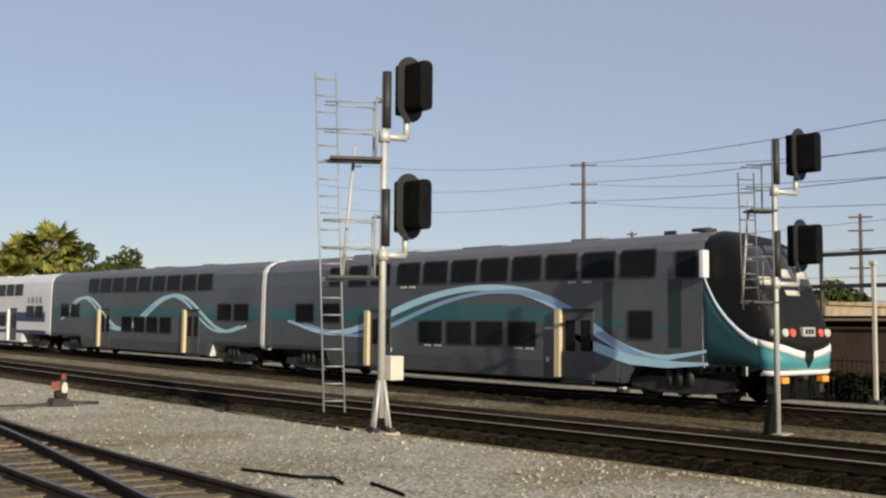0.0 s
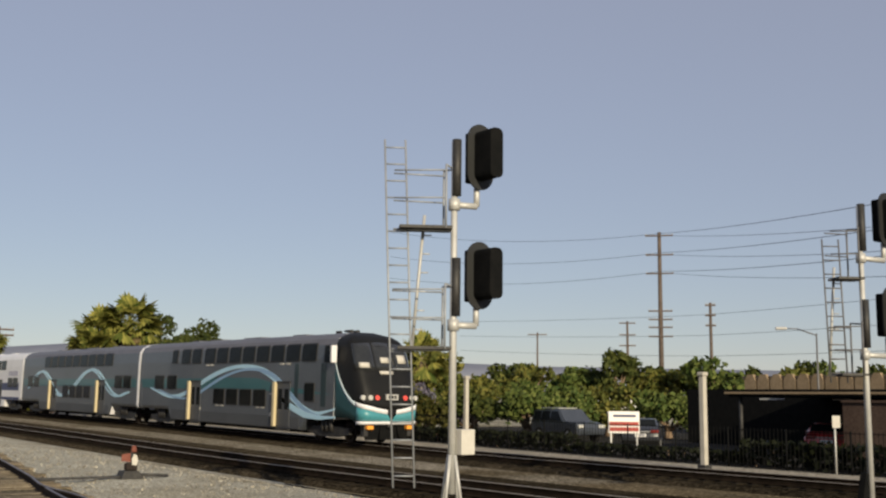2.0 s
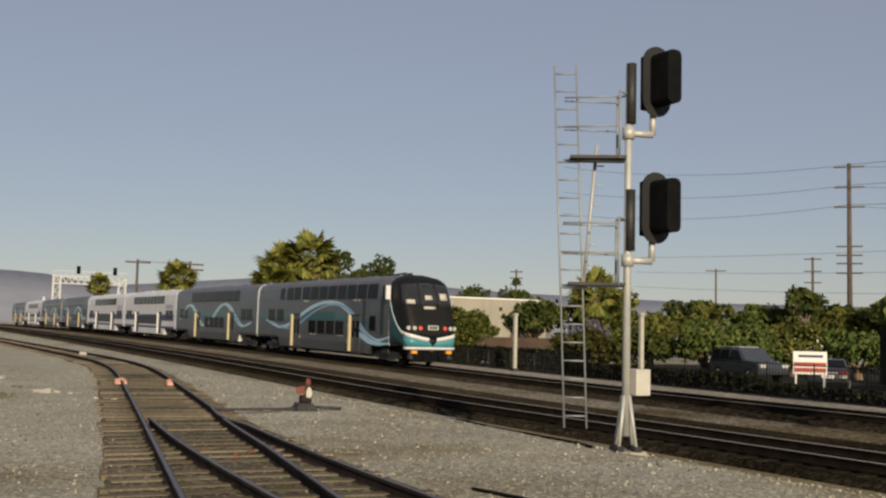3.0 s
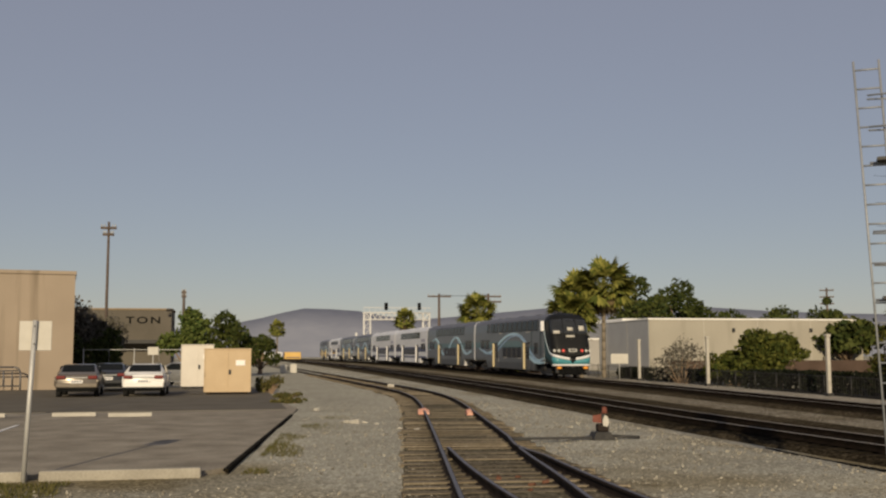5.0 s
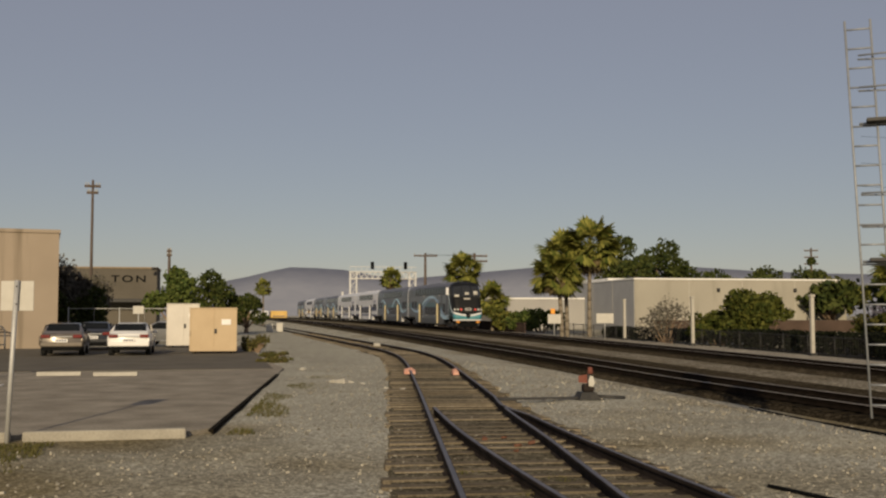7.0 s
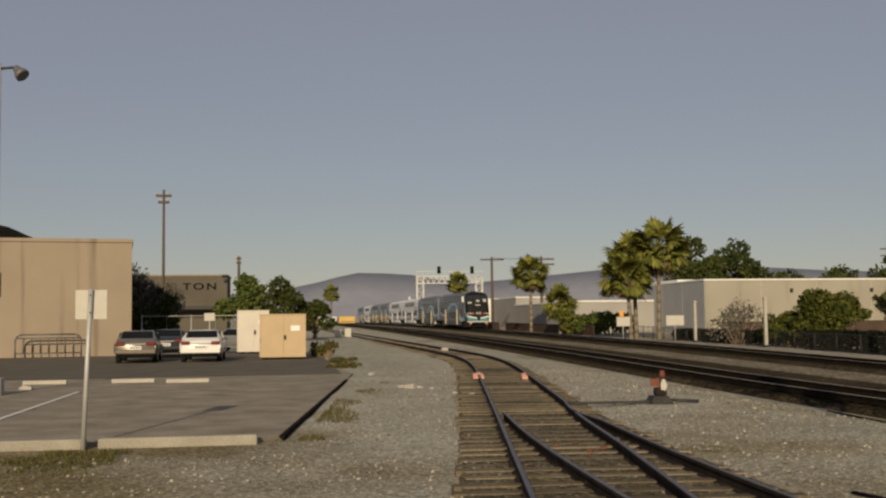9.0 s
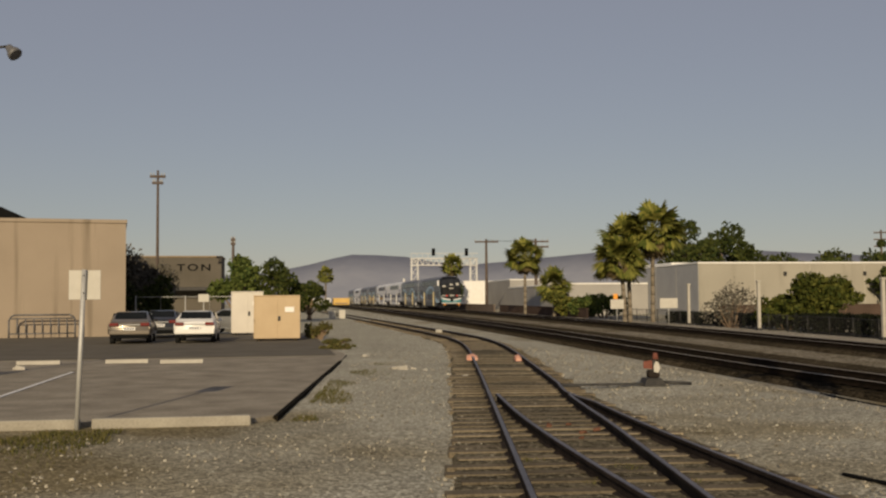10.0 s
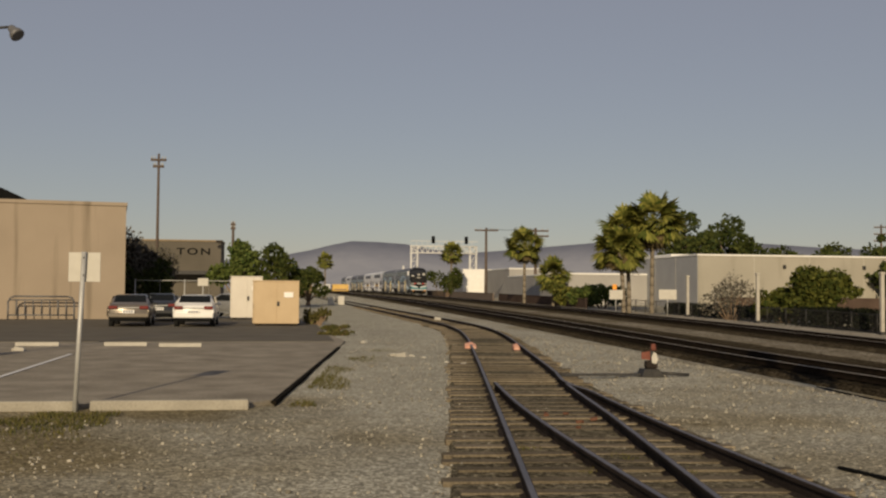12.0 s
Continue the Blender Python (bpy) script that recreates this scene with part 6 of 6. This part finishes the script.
def signal_bridge():
    """A pale lattice signal bridge across the distant tracks."""
    s = thing("signal_bridge", "pale lattice signal bridge over the distant tracks", "signal bridge", (0, 230, 0.6))
    tube_part("mast", s, M_PALESTEEL, (27.6, -1.0, 0), (27.6, -1.0, 6.4), 0.3, 0.25, 8, "white painted post beside the bridge leg")
    for x in (30.1, 43.3):
        for dx in (-0.7, 0.7):
            for dy in (-0.6, 0.6):
                tube_part("leg", s, M_PALESTEEL, (x + dx, dy, 0), (x + dx, dy, 10.8), 0.12, seg=6)
        for k in range(6):
            z = 0.6 + 1.7 * k
            tube_part("brace", s, M_PALESTEEL, (x - 0.7, -0.6, z), (x + 0.7, -0.6, z + 1.7), 0.06, seg=5)
            tube_part("brace", s, M_PALESTEEL, (x - 0.7, -0.6, z), (x + 0.7, -0.6, z), 0.06, seg=5)
    for z in (9.3, 10.8):
        for dy in (-0.6, 0.6):
            tube_part("chord", s, M_PALESTEEL, (29.2, dy, z), (44.2, dy, z), 0.13, seg=6)
    for k in range(12):
        x = 29.3 + 1.24 * k
        tube_part("lattice", s, M_PALESTEEL, (x, -0.6, 9.3), (x + 0.62, -0.6, 10.8), 0.08, seg=5)
        tube_part("lattice", s, M_PALESTEEL, (x + 0.62, -0.6, 10.8), (x + 1.24, -0.6, 9.3), 0.08, seg=5)
        tube_part("railing_post", s, M_PALESTEEL, (x, -0.6, 10.8), (x, -0.6, 11.9), 0.04, seg=5)
    tube_part("railing", s, M_PALESTEEL, (29.2, -0.6, 11.9), (44.2, -0.6, 11.9), 0.07, seg=5)
    for x in (34.2, 41.6):
        h = tube_part("signal_head", s, M_BLACK, (x, -0.8, 11.4), (x, -0.8, 13.0), 0.4, 0.4, 10, "black signal head")
    return s


signal_bridge()


def track_sign(name, at, label, w, h, z, mat=M_SIGNBACK):
    s = thing(name, label, "sign", (at[0], at[1], ground_z(*at)), "trackside signs")
    tube_part("post", s, M_GALV, (0, 0, -0.1), (0, 0, z + h), 0.032)
    box_part("plate", s, mat, -w / 2, w / 2, -0.07, -0.05, z, z + h, 0.01)
    return s


yellow = track_sign("track_sign", (26.9, 81.0), "white and yellow trackside sign on a post", 1.1, 0.75, 1.2)
box_part("plate", yellow, M_AMBER, -0.3, 0.05, -0.07, -0.05, 1.98, 2.4, 0.01, "yellow warning plate")
track_sign("track_sign", (29.3, 76.0), "blank white trackside sign on a post", 1.4, 0.75, 1.3)
track_sign("track_sign", (30.9, 19.2), "small pale sign on the fence", 0.45, 0.4, 1.55)
track_sign("track_sign", (-4.2, 63.0), "small white sign on the fence behind the cars", 0.6, 0.45, 1.9)
trackbox = thing("equipment_case", "small white equipment cases beside the siding", "equipment case", (6.3, 118, 0.0))
box_part("case", trackbox, M_SIGNBACK, -0.5, 0.2, -0.3, 0.3, 0, 0.9, 0.04)
box_part("case", trackbox, M_SIGNBACK, 0.6, 1.3, -0.3, 0.3, 0, 1.0, 0.04)

# orange and white rail vehicles far up the line
def distant_railcar(at, length, mat, label, rz):
    c = thing("railcar", label, "rail vehicle", (at[0], at[1], 0.2), "distant rail vehicles", rz=rz)
    box_part("body", c, mat, -1.4, 1.4, 0, length, 0.9, 2.9, 0.25)
    box_part("underframe", c, M_BLACK, -1.2, 1.2, 0.4, length - 0.4, 0.3, 0.9, 0.05)
    box_part("windscreen", c, M_GLASS, -1.1, 1.1, -0.02, 0.1, 2.0, 2.6, 0.05)
    box_part("stripe", c, M_NAVY, -1.42, 1.42, 0.5, length - 0.5, 1.3, 1.5)


M_PALEYELLOW = material("faded_yellow_paint", (0.58, 0.36, 0.09), (0.66, 0.43, 0.14), 0.6, scale=0.5, fine=6)
distant_railcar((8.0, 299, 1.5), 7.2, M_TRAINWHITE, "white rail vehicle standing far up the line", -86)
distant_railcar((15.8, 300, 1.5), 4.6, M_PALEYELLOW, "pale yellow rail vehicle standing far up the line", -86)

# cables and litter on the gravel
def ground_cable(pts, r, label):
    bm = bmesh.new()
    sweep(bm, [[(x + r * math.cos(k), y, ground_z(x, y) - 0.01 + r * math.sin(k)) for k in (0, 1.05, 2.1, 3.14, 4.19, 5.24)] for x, y in pts])
    tagged(link("ground_cable", bm, M_BLACK), label, "cable", "cables on the ground")


ground_cable([(13.4, 24.6), (12.8, 21.6), (11.8, 19.3), (11.1, 17.6), (10.9, 15.4), (10.2, 14.0)], 0.028, "black cable lying on the gravel to the signal")
ground_cable([(5.8, 10.2), (6.0, 9.2), (6.25, 8.9), (6.1, 8.5)], 0.022, "short length of black hose on the gravel")
ground_cable([(6.35, 8.3), (6.2, 7.7), (6.1, 7.4)], 0.02, "short length of black hose on the gravel")
M_BRICK = material("broken_red_brick", (0.12, 0.055, 0.035), (0.19, 0.10, 0.07), 0.9, scale=6, fine=40, bump=0.4)


def lump(name, label, x, y, z, w, mat, seed, category="rubble"):
    """A broken, angular piece."""
    rng = random.Random(seed)
    bm = bmesh.new()
    vs = box(bm, -w / 2, w / 2, -w * 0.35, w * 0.35, 0, w * 0.42)
    for v in vs:
        v.co += Vector((rng.uniform(-1, 1), rng.uniform(-1, 1), rng.uniform(-0.6, 0.6))) * w * 0.16
    bmesh.ops.bevel(bm, geom=bm.edges[:], offset=w * 0.06, segments=1, affect="EDGES")
    ob = tagged(link(name, bm, mat), label, category, "rubble")
    ob.matrix_basis = pose(x, y, z, rng.uniform(-9, 9), rng.uniform(-9, 9), rng.uniform(0, 180))


for k, (x, y, w) in enumerate(((3.15, 28.6, 0.26), (3.42, 28.3, 0.32), (3.7, 28.5, 0.18), (3.95, 28.1, 0.15), (4.6, 25.6, 0.16), (4.3, 26.4, 0.12), (3.0, 36.0, 0.2), (9.6, 62.0, 0.5))):
    lump("concrete_lump", "broken pale concrete lump on the gravel", x, y, ground_z(x, y) - 0.06, w, M_CONCRETE, 300 + k)
for k, (x, y, w) in enumerate(((3.85, 14.7, 0.11), (4.12, 13.9, 0.09), (4.2, 14.9, 0.07), (4.4, 14.2, 0.10), (3.95, 13.4, 0.07), (3.3, 11.2, 0.08), (3.9, 17.5, 0.08))):
    lump("brick_piece", "broken red brick piece between the rails", x, y, 0.0, w, M_BRICK, 320 + k)
for k, (x, y, w) in enumerate(((-7.5, 29.6, 0.3), (-6.95, 30.6, 0.26), (-7.1, 30.7, 0.2))):
    lump("concrete_lump", "broken pale concrete lump on the asphalt", x, y, 0.0, w, M_CONCRETE, 340 + k)
M_ORANGEMARK = material("faded_orange_paint", (0.58, 0.27, 0.19), (0.68, 0.42, 0.33), 0.8, scale=6, fine=30)
for x, y, w in ((5.96, 32.0, 0.34), (7.22, 31.2, 0.18)):
    d = thing("derail_block", "faded orange derail block on the siding rail", "derail", (x, y, SZ - 0.14), "derail blocks", rz=-9)
    bm = bmesh.new()
    sweep(bm, [[(-w / 2, v, 0.0), (-w / 2, v, h), (w * 0.15, v, h + 0.05), (w / 2, v, h * 0.8), (w / 2, v, 0.0)] for v, h in ((-0.4, 0.06), (-0.25, 0.14), (0.25, 0.15), (0.4, 0.06))])
    part("shoe", bm, M_ORANGEMARK, d)
    box_part("base_plate", d, M_DARKSTEEL, -w * 0.6, w * 0.6, -0.45, 0.45, -0.02, 0.02, 0.005)
bm = bmesh.new()
for x in (-5.35, -8.05):
    sweep(bm, [[(x, y, 0.021), (x + 0.1, y, 0.021), (x + 0.1, y, 0.025), (x, y, 0.025)] for y in (18.0, 29.0)])
tagged(link("bay_line", bm, M_WHITE), "faded white parking bay lines", "road marking", kind="structure")
bm = bmesh.new()
sweep(bm, [[(x, 35.2 + 0.03 * (x + 12), 0.0), (x, 62.5, 0.0), (x, 62.5, 0.028), (x, 35.2 + 0.03 * (x + 12), 0.028)] for x in (-40, 2.0)])
tagged(link("parking_lot_back", bm, material("back_asphalt", (0.12, 0.108, 0.088), (0.17, 0.155, 0.128), 0.92, scale=0.6, fine=45, bump=0.4)), "darker asphalt at the back of the lot", "parking lot", kind="structure")

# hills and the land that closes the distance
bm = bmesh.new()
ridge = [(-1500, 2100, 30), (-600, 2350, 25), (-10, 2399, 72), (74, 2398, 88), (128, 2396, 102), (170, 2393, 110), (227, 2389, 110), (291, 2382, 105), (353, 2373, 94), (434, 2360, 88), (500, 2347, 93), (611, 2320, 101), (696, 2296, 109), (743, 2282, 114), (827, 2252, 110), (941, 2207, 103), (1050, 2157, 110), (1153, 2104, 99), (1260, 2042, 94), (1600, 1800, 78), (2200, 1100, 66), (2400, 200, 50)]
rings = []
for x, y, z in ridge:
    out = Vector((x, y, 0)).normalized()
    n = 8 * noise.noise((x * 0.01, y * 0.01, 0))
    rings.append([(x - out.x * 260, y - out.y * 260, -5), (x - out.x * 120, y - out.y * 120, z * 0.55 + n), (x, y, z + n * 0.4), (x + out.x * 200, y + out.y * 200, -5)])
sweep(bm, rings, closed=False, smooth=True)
tagged(link("backdrop_hills", bm, M_HILL), "hills on the horizon with haze put into their grey-violet colour", "hills", kind="structure")


# ---- what moves ----
TRIM = ((0, 0.0), (2.5, 0.0), (3.5, -0.3), (5.5, -1.0), (7.0, -1.0), (8.5, -0.8), (11.5, 0.3), (13, 0.4))


def nose_y(t):
    trim = sum(lerp_table(TRIM, t + d) for d in (-0.5, -0.25, 0, 0.25, 0.5)) / 5
    return 13.5 + 10.8 * t + 0.263 * t * t + trim


def motions():
    times = [0.25 * k for k in range(49)]
    for car, back in TRAIN:
        rows = []
        for t in times:
            y = nose_y(t) + back
            z0, z1 = rail_z(y + 3), rail_z(y + CAR - 3)
            slope = (z1 - z0) / (CAR - 6)
            rows.append((t, pose(FAR_X, y, z0 - 3 * slope, math.degrees(math.atan(slope)), 0, 0)))
        walk(car, rows)
    for wheel, y in SPINNING[:SPIN_COUNT]:
        walk(wheel, [(k / 30, pose(0, y, 0.44, -math.degrees((nose_y(k / 30) - 13.5) / 0.44) % 360, 0, 0)) for k in range(361)])


motions()
